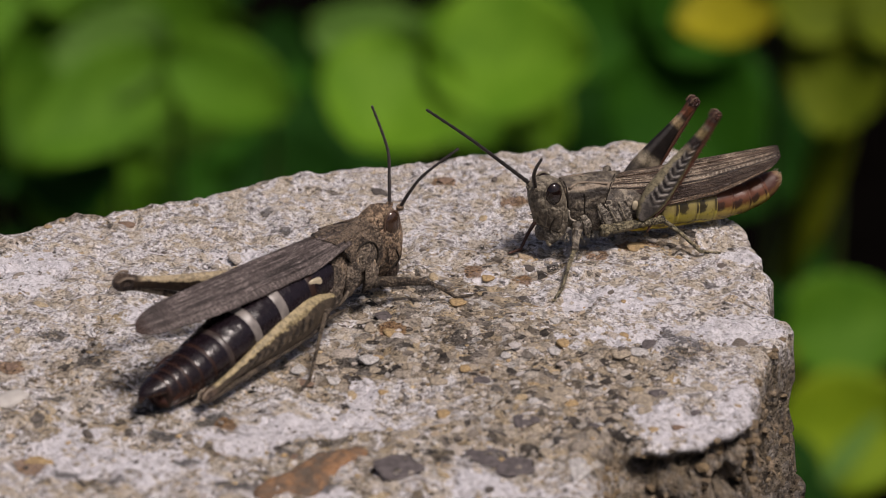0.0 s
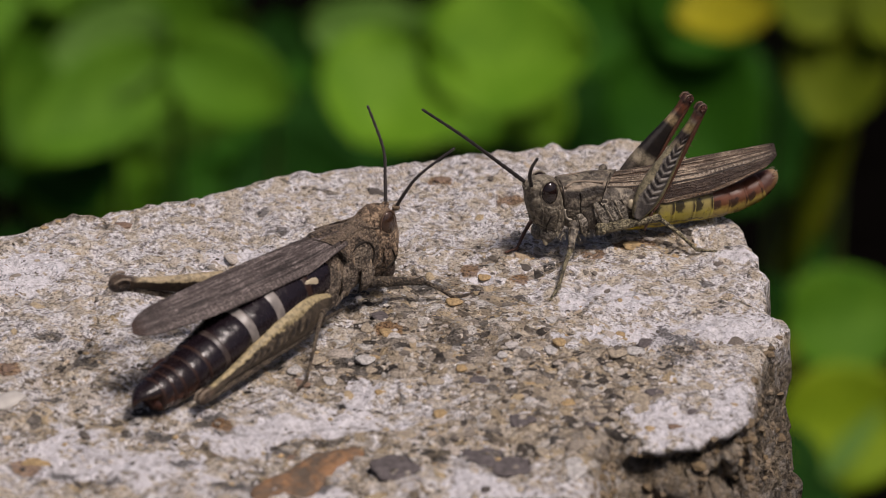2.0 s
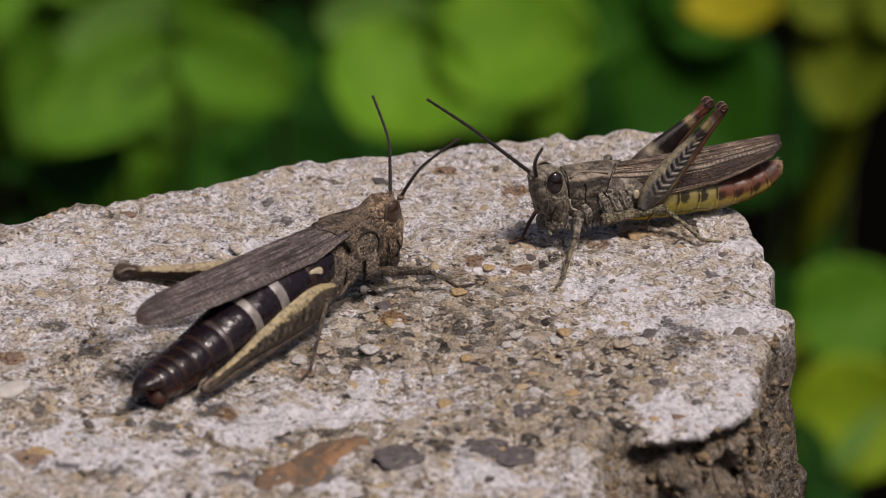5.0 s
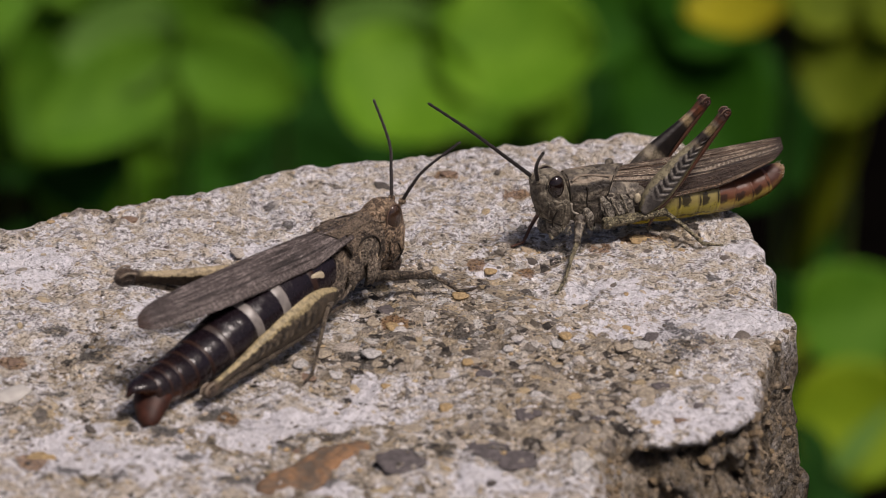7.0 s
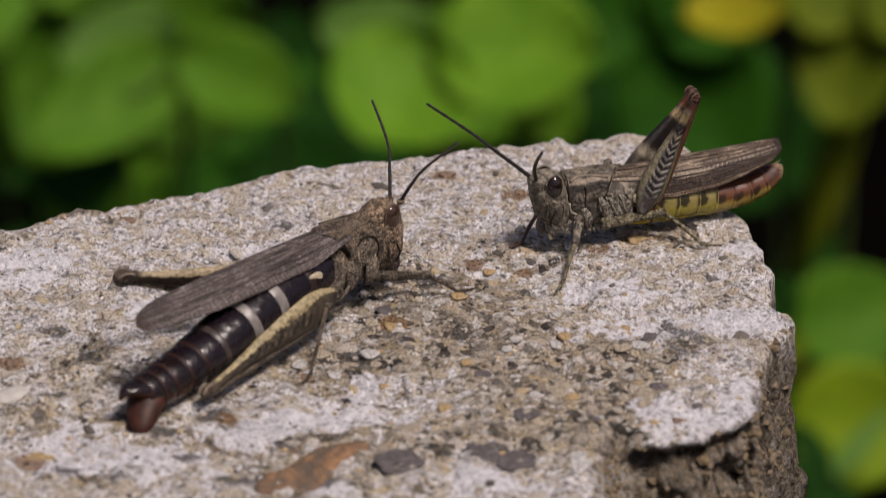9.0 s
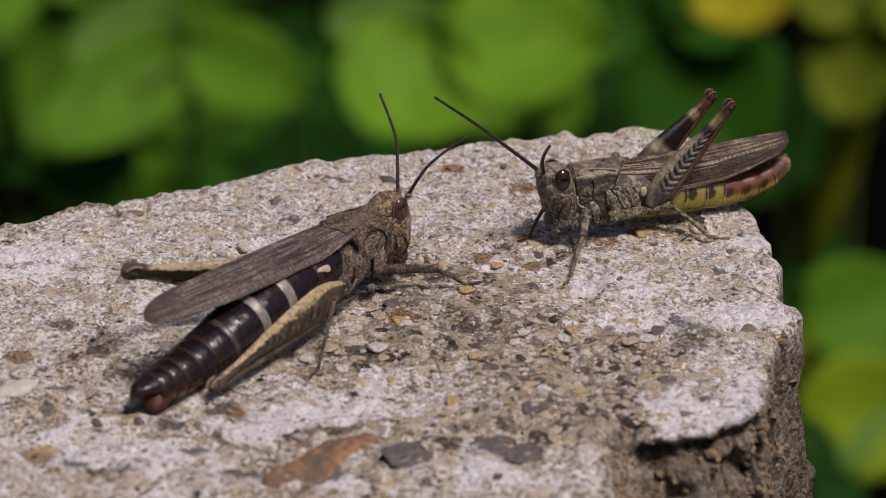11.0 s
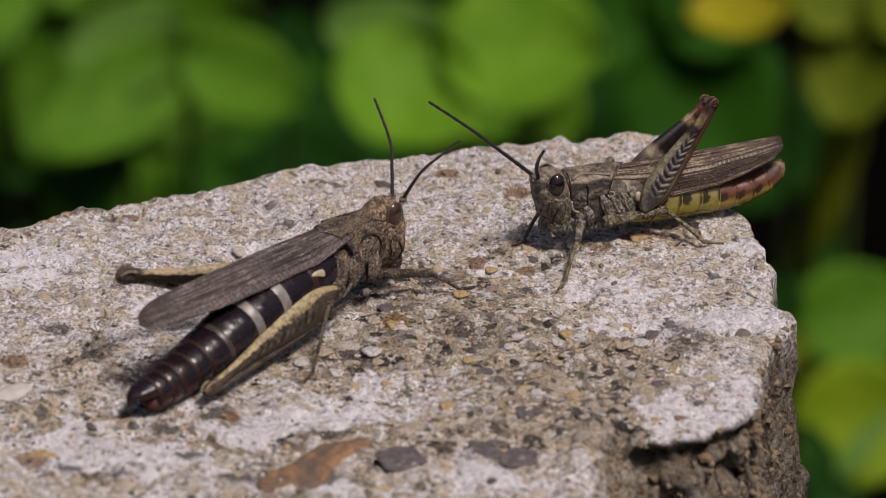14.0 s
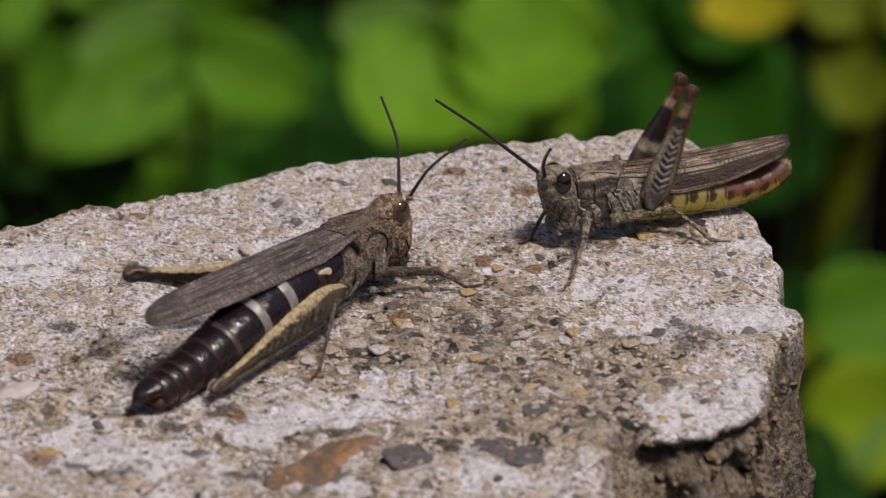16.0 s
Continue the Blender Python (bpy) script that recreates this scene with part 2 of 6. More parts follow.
def stone_material():
    m, nt, b = mat("weathered_concrete", 0.9, 0.25)
    v = coords(nt)
    pale, stain, ochre, raw, film_of = attr(nt, "pale"), attr(nt, "stain"), attr(nt, "ochre"), attr(nt, "raw"), attr(nt, "skin")
    n1 = noise_tex(nt, v, 0.55, 6, 0.68)
    n2 = noise_tex(nt, v, 2.6, 6, 0.7)
    n3 = noise_tex(nt, v, 7.5, 4, 0.7)
    warp = mix(nt, 0.10, v, node(nt, "ShaderNodeTexNoise", Vector=v, Scale=1.6, Detail=4.0).outputs[1], "ADD")

    def grains_of(size, seed):
        vor = nt.nodes.new("ShaderNodeTexVoronoi")
        vor.inputs["Scale"].default_value = size
        off = nt.nodes.new("ShaderNodeVectorMath")
        off.inputs[1].default_value = (seed, seed * 2.0, seed * 3.0)
        nt.links.new(warp, off.inputs[0])
        nt.links.new(off.outputs[0], vor.inputs["Vector"])
        sep = nt.nodes.new("ShaderNodeSeparateColor")
        nt.links.new(vor.outputs["Color"], sep.inputs[0])
        return vor.outputs["Distance"], sep.outputs[0], sep.outputs[1]

    d1, r1, k1 = grains_of(1.7, 3.0)
    d2, r2, k2 = grains_of(4.2, 9.0)
    tones = [(0.0, (0.030, 0.027, 0.026)), (0.12, (0.10, 0.085, 0.072)), (0.24, (0.42, 0.345, 0.25)), (0.40, (0.66, 0.57, 0.46)),
             (0.54, (0.20, 0.18, 0.16)), (0.62, (0.54, 0.47, 0.38)), (0.76, (0.62, 0.48, 0.29)), (0.86, (0.74, 0.68, 0.60)), (1.0, (0.82, 0.79, 0.76))]
    big_grain, small_grain = ramp(nt, r1, tones), ramp(nt, r2, tones)
    sand = ramp(nt, n2, [(0.36, (0.085, 0.062, 0.042)), (0.42, (0.37, 0.28, 0.19)), (0.50, (0.68, 0.565, 0.41)), (0.59, (0.84, 0.755, 0.62))])
    ground = mix(nt, ramp(nt, k1, grey((0.36, 0.0), (0.40, 0.95))), mix(nt, ramp(nt, k2, grey((0.25, 0.0), (0.29, 0.9))), sand, small_grain), big_grain)
    # dark between the grains: crevice shade multiplied into the colour, for depth
    gap_shade = calc(nt, "MULTIPLY", ramp(nt, d1, grey((0.42, 1.0), (0.62, 0.35))), ramp(nt, d2, grey((0.45, 1.0), (0.68, 0.4))))
    ground = mix(nt, 0.42, ground, gap_shade, "MULTIPLY")
    crust = ramp(nt, n2, [(0.35, (0.15, 0.13, 0.115)), (0.415, (0.41, 0.38, 0.365)), (0.46, (0.60, 0.57, 0.575)), (0.55, (0.94, 0.915, 0.925))])
    crust = mix(nt, ramp(nt, noise_tex(nt, warp, 0.8, 5, 0.6), grey((0.48, 0.0), (0.57, 0.85))), crust, mix(nt, 0.7, crust, (0.57, 0.465, 0.30)))
    crust = mix(nt, ramp(nt, k2, grey((0.78, 0.0), (0.82, 0.7))), crust, small_grain)
    crust = mix(nt, ramp(nt, k1, grey((0.93, 0.0), (0.95, 0.7))), crust, big_grain)
    edge = calc(nt, "ADD", pale, calc(nt, "MULTIPLY", calc(nt, "ADD", n1, -0.5), 2.6))
    edge = calc(nt, "ADD", edge, calc(nt, "MULTIPLY", calc(nt, "ADD", n2, -0.5), 1.6))
    c = mix(nt, ramp(nt, edge, grey((0.42, 0.0), (0.54, 1.0))), ground, crust)
    # smooth bluish skin of lichen with a sharp, ragged margin
    veil = calc(nt, "ADD", film_of, calc(nt, "MULTIPLY", calc(nt, "ADD", n1, -0.5), 2.4))
    veil = calc(nt, "ADD", veil, calc(nt, "MULTIPLY", calc(nt, "ADD", n2, -0.5), 0.9))
    veil = ramp(nt, veil, grey((0.50, 0.0), (0.56, 0.92)))
    c = mix(nt, veil, c, ramp(nt, n2, [(0.34, (0.34, 0.31, 0.30)), (0.41, (0.62, 0.60, 0.62)), (0.55, (0.91, 0.89, 0.93))]))
    e2 = calc(nt, "ADD", stain, calc(nt, "ADD", calc(nt, "MULTIPLY", calc(nt, "ADD", n2, -0.5), 3.6), calc(nt, "MULTIPLY", calc(nt, "ADD", n1, -0.5), 1.6)))
    c = mix(nt, ramp(nt, e2, grey((0.45, 0.0), (0.66, 0.85))), c, ramp(nt, n3, [(0.42, (0.022, 0.020, 0.018)), (0.60, (0.12, 0.11, 0.10))]))
    e3 = calc(nt, "ADD", ochre, calc(nt, "MULTIPLY", calc(nt, "ADD", n2, -0.5), 2.8))
    c = mix(nt, ramp(nt, e3, grey((0.42, 0.0), (0.62, 0.85))), c, ramp(nt, n3, [(0.4, (0.12, 0.06, 0.028)), (0.6, (0.36, 0.21, 0.095))]))
    # broken brown concrete, its ramp also darkened in place of shade under the lip
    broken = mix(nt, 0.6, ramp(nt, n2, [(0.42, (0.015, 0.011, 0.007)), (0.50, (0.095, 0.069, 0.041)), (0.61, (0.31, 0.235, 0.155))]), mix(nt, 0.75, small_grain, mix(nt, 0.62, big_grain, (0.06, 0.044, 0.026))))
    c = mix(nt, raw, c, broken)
    # hairline cracks between the flakes of crust
    crack = nt.nodes.new("ShaderNodeTexVoronoi")
    crack.feature = "DISTANCE_TO_EDGE"
    crack.inputs["Scale"].default_value = 1.1
    nt.links.new(mix(nt, 0.35, v, node(nt, "ShaderNodeTexNoise", Vector=v, Scale=2.2, Detail=5.0).outputs[1], "ADD"), crack.inputs["Vector"])
    lines = ramp(nt, calc(nt, "ADD", crack.outputs[0], calc(nt, "MULTIPLY", calc(nt, "ADD", n1, -0.47), 0.45)), grey((0.0, 0.30), (0.035, 1.0)))
    c = mix(nt, 0.6, c, lines, "MULTIPLY")
    specks = ramp(nt, n3, grey((0.38, 0.15), (0.465, 1.0)))
    c = mix(nt, ramp(nt, veil, grey((0.0, 0.85), (1.0, 0.18))), c, specks, "MULTIPLY")
    nt.links.new(c, b.inputs["Base Color"])
    h = calc(nt, "ADD", calc(nt, "MULTIPLY", n2, 1.6), calc(nt, "MULTIPLY", n3, 0.8))
    h = calc(nt, "ADD", h, calc(nt, "MULTIPLY", d2, -0.6))
    h = calc(nt, "ADD", h, calc(nt, "MULTIPLY", d1, -0.5))
    h = calc(nt, "ADD", h, calc(nt, "MULTIPLY", lines, 0.25))
    bump(nt, b, h, 1.0, 0.28)
    return m


def pebble_material(island=False, brown_shade=0.0):
    m, nt, b = mat("grit", 0.75, 0.3)
    if island:
        r = nt.nodes.new("ShaderNodeNewGeometry").outputs["Random Per Island"]
    else:
        r = nt.nodes.new("ShaderNodeObjectInfo").outputs["Random"]
    c = ramp(nt, r, [(0.0, (0.06, 0.055, 0.05)), (0.12, (0.13, 0.11, 0.095)), (0.3, (0.30, 0.26, 0.21)), (0.45, (0.42, 0.38, 0.33)),
                     (0.6, (0.42, 0.37, 0.32)), (0.75, (0.52, 0.49, 0.47)), (0.87, (0.40, 0.325, 0.21)), (0.94, (0.40, 0.285, 0.15)), (1.0, (0.50, 0.47, 0.44))])
    f = noise_tex(nt, coords(nt), 5.0, 4, 0.7)
    if brown_shade:
        c = mix(nt, brown_shade, c, (0.15, 0.105, 0.055))
    c = mix(nt, 0.7, c, ramp(nt, f, grey((0.40, 0.3), (0.55, 1.0))), "MULTIPLY")
    nt.links.new(c, b.inputs["Base Color"])
    bump(nt, b, f, 0.7, 0.08)
    return m


def leaf_material(name, deep, fresh, rough=0.45):
    m, nt, b = mat(name, rough, 0.10)
    v = coords(nt)
    a, s = attr(nt, "across"), attr(nt, "along")
    f = noise_tex(nt, v, 0.12, 4)
    fine = noise_tex(nt, v, 0.9, 4)
    c = ramp(nt, f, [(0.35, deep), (0.65, fresh)])
    vein = calc(nt, "SUBTRACT", calc(nt, "MULTIPLY", s, 60.0), calc(nt, "MULTIPLY", calc(nt, "ABSOLUTE", a), 16.0))
    rib = calc(nt, "MULTIPLY", calc(nt, "ADD", calc(nt, "SINE", vein), 1.0), 0.5)
    c = mix(nt, 0.25, c, ramp(nt, rib, grey((0.6, 1.0), (0.95, 0.6))), "MULTIPLY")
    c = mix(nt, 0.3, c, ramp(nt, fine, grey((0.3, 0.6), (0.7, 1.0))), "MULTIPLY")
    nt.links.new(c, b.inputs["Base Color"])
    bump(nt, b, rib, 0.4, 0.2)
    t = nt.nodes.new("ShaderNodeBsdfTranslucent")
    nt.links.new(c, t.inputs[0])
    ms = nt.nodes.new("ShaderNodeMixShader")
    ms.inputs[0].default_value = 0.35
    nt.links.new(b.outputs[0], ms.inputs[1])
    nt.links.new(t.outputs[0], ms.inputs[2])
    nt.links.new(ms.outputs[0], nt.nodes["Material Output"].inputs[0])
    return m


STONE = stone_material()
GRIT = pebble_material()
GRIT_FINE = pebble_material(True)
RUST = cuticle("rusty_stone", (0.095, 0.074, 0.056), (0.155, 0.102, 0.066), (0.24, 0.135, 0.072), 0.55, 0.8, 0.12, 1.5, 0.2, 0.2, net=0.3)
# crumbs of the broken face: rubble brown, darker in place of shade
CRUMBS = pebble_material(True, 0.85)
F_SKIN = cuticle("grey_brown_cuticle", (0.036, 0.027, 0.020), (0.130, 0.097, 0.070), (0.27, 0.205, 0.145), 2.8, lines=0.75, net=0.55, pits=6.0, relief=0.24, line_width=0.045)
F_FACE = cuticle("rusty_face_cuticle", (0.035, 0.022, 0.015), (0.17, 0.115, 0.075), (0.40, 0.29, 0.19), 2.6, pits=3.2, lines=0.85, line_width=0.045, relief=0.22)
F_WING = wing_material("grey_forewing", (0.060, 0.047, 0.043), (0.165, 0.135, 0.126), (0.36, 0.305, 0.285), (0.105, 0.083, 0.077),
                       ((0.0, 0.03, (0.03, 0.024, 0.022), 0.8), (0.62, 0.68, (0.034, 0.028, 0.027), 0.7), (0.68, 0.71, (0.27, 0.23, 0.215), 0.45), (0.78, 0.80, (0.05, 0.04, 0.037), 0.5)), ((0.82, 0.985, 52, (0.30, 0.255, 0.235)),), (0.085, 0.045, 0.032), 0.1)
F_FEMUR = femur_material("cream_edged_thigh", (0.34, 0.276, 0.15), (0.085, 0.065, 0.043), (0.020, 0.015, 0.011), (0.055, 0.041, 0.028), ((0.90, 1.1, (0.09, 0.062, 0.042)),), 0.35, 0.34)
F_FEMUR_FAR = femur_material("cream_lined_thigh", (0.36, 0.29, 0.18), (0.06, 0.042, 0.028), (0.028, 0.019, 0.014), (0.30, 0.235, 0.165), ((0.88, 1.1, (0.07, 0.048, 0.032)),), 0.0, 0.52)
F_LEG = cuticle("brown_leg_cuticle", (0.020, 0.015, 0.012), (0.070, 0.053, 0.038), (0.19, 0.15, 0.105), 3.0)
F_SHIN = cuticle("tan_shin", (0.06, 0.042, 0.03), (0.30, 0.235, 0.16), (0.46, 0.38, 0.27), 1.6, net=0.3)
F_RING = segment_material("black_abdomen", (0.0095, 0.0060, 0.0085), (0.014, 0.0085, 0.0100), (0.022, 0.012, 0.011), 0.24, None, 0.0)
F_RING_RED = segment_material("red_brown_abdomen", (0.011, 0.0065, 0.0075), (0.055, 0.020, 0.010), (0.040, 0.017, 0.011), 0.24, None, 0.0)
F_BAND_GREY = plain("greyish_membrane", (0.055, 0.040, 0.036), 0.4, 0.5, 0.6, 2.0)
F_BAND = plain("whitish_membrane", (0.24, 0.215, 0.195), 0.4, 0.5, 0.75, 1.6)
F_BAND_DARK = plain("rusty_membrane", (0.030, 0.013, 0.009), 0.5, 0.3, 0.5, 2.0)
F_VALVE = plain("amber_valve", (0.062, 0.019, 0.010), 0.55, 0.3, 0.85, 1.6)
M_SKIN = cuticle("grey_olive_cuticle", (0.036, 0.029, 0.022), (0.102, 0.086, 0.066), (0.225, 0.195, 0.15), 0.95, pits=2.6, lines=0.9, net=0.25, line_width=0.03, relief=0.11)
M_BACK = cuticle("banded_back_plate", (0.036, 0.029, 0.022), (0.086, 0.071, 0.053), (0.175, 0.15, 0.112), 1.0, pits=3.0, bands=((0.66, 0.80, (0.020, 0.016, 0.013)), (0.84, 0.92, (0.26, 0.21, 0.155)), (0.40, 0.46, (0.035, 0.030, 0.022))), net=0.3, relief=0.09)
M_FACE = cuticle("olive_grey_face", (0.062, 0.051, 0.037), (0.142, 0.121, 0.088), (0.26, 0.228, 0.17), 1.0, pits=3.0, net=0.2, relief=0.11)
M_WING = wing_material("brown_forewing", (0.060, 0.042, 0.030), (0.235, 0.175, 0.125), (0.56, 0.46, 0.35), (0.075, 0.050, 0.035),
                       ((0.0, 0.04, (0.05, 0.036, 0.026), 0.8), (0.20, 0.26, (0.11, 0.062, 0.036), 0.7), (0.46, 0.50, (0.030, 0.020, 0.015), 0.9), (0.58, 0.63, (0.016, 0.011, 0.009), 0.95), (0.63, 0.93, (0.042, 0.024, 0.017), 0.95)),
                       ((0.36, 0.40, 34, (0.50, 0.42, 0.32)), (0.50, 0.575, 40, (0.48, 0.42, 0.34)), (0.93, 0.985, 40, (0.30, 0.20, 0.13))), (0.030, 0.018, 0.015), 0.8, (0.72, 0.68, 0.64))
M_FEMUR = femur_material("banded_thigh", (0.24, 0.21, 0.13), (0.21, 0.19, 0.165), (0.026, 0.022, 0.022), (0.20, 0.175, 0.075),
                         ((0.62, 0.67, (0.14, 0.11, 0.075)), (0.67, 0.76, (0.028, 0.019, 0.016)), (0.76, 0.84, (0.22, 0.165, 0.075)), (0.86, 0.92, (0.105, 0.040, 0.022)), (0.92, 1.1, (0.040, 0.015, 0.012))), 0.75)
M_FEMUR_FAR = femur_material("black_marked_thigh", (0.10, 0.08, 0.055), (0.035, 0.026, 0.020), (0.014, 0.010, 0.009), (0.14, 0.07, 0.03),
                             ((0.0, 0.30, (0.07, 0.058, 0.045)), (0.33, 0.43, (0.26, 0.22, 0.155)), (0.43, 0.72, (0.014, 0.010, 0.008)), (0.72, 0.79, (0.28, 0.205, 0.11)), (0.83, 0.92, (0.13, 0.045, 0.02)), (0.92, 1.1, (0.04, 0.015, 0.011))), 0.0)
M_LEG = cuticle("striped_leg_cuticle", (0.022, 0.019, 0.012), (0.105, 0.090, 0.055), (0.27, 0.235, 0.145), 1.8, net=0.35, lines=0.8)
M_TIBIA = plain("red_brown_shin", (0.10, 0.042, 0.024), 0.4, 0.5, 0.7, 2.0)
M_RING = segment_material("yellow_spotted_abdomen", (0.25, 0.205, 0.070), (0.37, 0.315, 0.045), (0.085, 0.062, 0.026), 0.34, (0.012, 0.009, 0.007), 0.0, 0.62)
M_TIP = segment_material("rusty_abdomen_tip", (0.115, 0.045, 0.020), (0.34, 0.25, 0.06), (0.11, 0.05, 0.022), 0.36, (0.030, 0.016, 0.011), 0.0, 0.30)
M_END = segment_material("rusty_abdomen_end", (0.075, 0.030, 0.020), (0.15, 0.08, 0.032), (0.26, 0.17, 0.09), 0.5, None, 0.0)
PALE_KEEL = plain("pale_brown_keel", (0.24, 0.19, 0.14), 0.6, 0.3, 0.6, 4.0)
KNEE_EDGE = plain("brown_knee_edge", (0.12, 0.075, 0.05), 0.5, 0.3, 0.5, 4.0)
KNEE_F = cuticle("dark_brown_knee", (0.022, 0.014, 0.010), (0.055, 0.036, 0.027), (0.12, 0.085, 0.06), 2.0, 0.4)
KNEE_M = cuticle("dark_red_knee", (0.020, 0.008, 0.006), (0.045, 0.017, 0.012), (0.12, 0.05, 0.03), 2.0, 0.4)
F_PLATE = cuticle("brown_flank_plate", (0.035, 0.027, 0.020), (0.13, 0.10, 0.076), (0.29, 0.235, 0.175), 3.0, pits=5.0, lines=0.8, line_width=0.05, relief=0.22)
M_PLATE = cuticle("grey_flank_plate", (0.036, 0.030, 0.024), (0.120, 0.104, 0.080), (0.30, 0.27, 0.22), 2.2, pits=4.5, net=0.5, relief=0.11)
F_RIM = plain("tan_rim", (0.33, 0.255, 0.175), 0.55, 0.3, 0.6, 4.0)
M_RIM = plain("pale_grey_rim", (0.40, 0.36, 0.29), 0.55, 0.3, 0.5, 4.0)
HAIR = plain("pale_hair", (0.30, 0.26, 0.19), 0.6, 0.3, 0.2, 3.0)
SEAM = plain("dark_seam", (0.020, 0.016, 0.012), 0.7, 0.2, 0.3, 4.0)
CREAM = plain("cream_plate", (0.50, 0.43, 0.30), 0.5, 0.4, 0.5, 3.0)
EYE_F = plain("banded_brown_eye", (0.055, 0.030, 0.019), 0.12, 0.8, 0.6, 2.6)
EYE_M = plain("dark_brown_eye", (0.014, 0.008, 0.007), 0.08, 0.7, 0.4, 1.5)
ANT = plain("dark_antenna", (0.050, 0.042, 0.040), 0.5, 0.4, 0.5, 5.0)
ANT_M = plain("black_antenna", (0.022, 0.018, 0.017), 0.5, 0.4, 0.5, 5.0)
# clover green in lit and shaded copies: light and shade painted into the colour
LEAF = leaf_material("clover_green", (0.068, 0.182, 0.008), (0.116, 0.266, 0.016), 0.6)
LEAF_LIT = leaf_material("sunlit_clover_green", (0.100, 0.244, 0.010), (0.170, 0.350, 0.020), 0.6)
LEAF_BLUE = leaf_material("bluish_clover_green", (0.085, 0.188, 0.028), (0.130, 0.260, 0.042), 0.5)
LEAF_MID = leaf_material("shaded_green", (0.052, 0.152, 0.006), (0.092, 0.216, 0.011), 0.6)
LEAF_SHADE = leaf_material("dim_shade_green", (0.030, 0.085, 0.005), (0.052, 0.125, 0.008), 0.65)
LEAF_RICH = leaf_material("rich_shade_green", (0.016, 0.080, 0.003), (0.028, 0.112, 0.004), 0.7)
LEAF_DEEP = leaf_material("deep_shade_green", (0.008, 0.044, 0.003), (0.016, 0.072, 0.006), 0.7)
LEAF_YELLOW = leaf_material("yellowing_leaf", (0.29, 0.28, 0.013), (0.44, 0.40, 0.015))
LEAF_OLIVE = leaf_material("olive_green", (0.090, 0.135, 0.005), (0.140, 0.185, 0.007), 0.65)
LEAF_DROOP = leaf_material("drooping_olive", (0.150, 0.190, 0.007), (0.21, 0.24, 0.010), 0.6)
LEAF_FRESH = leaf_material("fresh_green", (0.160, 0.265, 0.008), (0.240, 0.350, 0.012), 0.6)
STEM = plain("green_stem", (0.075, 0.110, 0.022), 0.5, 0.4, 0.4, 0.4)
# soil base blackened to stand in for shade between the plants
SOIL = plain("shade_black_soil", (0.0022, 0.0018, 0.0016), 0.95, 0.0, 0.6, 0.15)


# ---------------------------------------------------------------- mesh helpers (all in millimetres)
def part(name, bm, material, parent=None, label=""):
    """Links a bmesh as one mesh object under a thing or a part."""
    bmesh.ops.recalc_face_normals(bm, faces=bm.faces)
    bm.transform(Matrix.Scale(MM, 4))
    me = bpy.data.meshes.new(name)
    for f in bm.faces:
        f.smooth = True
    bm.to_mesh(me)
    bm.free()
    me.materials.append(material)
    ob = new(name, me)
    ob.parent = parent
    return tagged(ob, label)


def fresh():
    bm = bmesh.new()
    for n in ("along", "height", "across"):
        bm.verts.layers.float.new(n)
    return bm


def spow(c, p):
    return math.copysign(abs(c) ** (2.0 / p), c)


def loft(bm, stations, n=16, power=2.0, up=(0, 0, 1), shape=None):
    """A closed body through stations (x, y, z, half width, half height). shape(s, a, w, h) may bend a section."""
    la, lh = bm.verts.layers.float["along"], bm.verts.layers.float["height"]
    pts = [Vector(s[:3]) for s in stations]
    total = sum((b - a).length for a, b in zip(pts, pts[1:]))
    run, rings = 0.0, []
    for i, st in enumerate(stations):
        if i:
            run += (pts[i] - pts[i - 1]).length
        t = (pts[min(i + 1, len(pts) - 1)] - pts[max(i - 1, 0)]).normalized()
        side = t.cross(Vector(up)).normalized()
        u2 = side.cross(t)
        ring = []
        for k in range(n):
            a = 2 * math.pi * k / n
            w, h = spow(math.cos(a), power), spow(math.sin(a), power)
            if shape:
                w, h = shape(run / total, a, w, h)
            v = bm.verts.new(pts[i] + side * (w * st[3]) + u2 * (h * st[4]))
            v[la], v[lh] = run / total, h
            ring.append(v)
        rings.append(ring)
    for r0, r1 in zip(rings, rings[1:]):
        for k in range(n):
            bm.faces.new((r0[k], r0[(k + 1) % n], r1[(k + 1) % n], r1[k]))
    for ring, s in ((rings[0], 0.0), (rings[-1], 1.0)):
        c = bm.verts.new(sum((v.co for v in ring), Vector()) / n)
        c[la] = s
        for k in range(n):
            bm.faces.new((ring[k], ring[(k + 1) % n], c))
    return bm


def dense(stations, times=1):
    """Smooth the stations by Catmull-Rom steps."""
    out = []
    s = [np.array(q, float) for q in stations]
    for i in range(len(s) - 1):
        p0, p1, p2, p3 = s[max(i - 1, 0)], s[i], s[i + 1], s[min(i + 2, len(s) - 1)]
        for k in range(times + 1):
            t = k / (times + 1)
            out.append(0.5 * (2 * p1 + (p2 - p0) * t + (2 * p0 - 5 * p1 + 4 * p2 - p3) * t * t + (3 * p1 - p0 - 3 * p2 + p3) * t ** 3))
    return [tuple(q) for q in out] + [tuple(s[-1])]


def rod(points, r0, r1, n=8, times=2, squash=1.0):
    k = len(points) - 1
    return loft(fresh(), dense([(*p, (r0 + (r1 - r0) * i / k) * squash, r0 + (r1 - r0) * i / k) for i, p in enumerate(points)], times), n, up=(0.05, 0.1, 1))


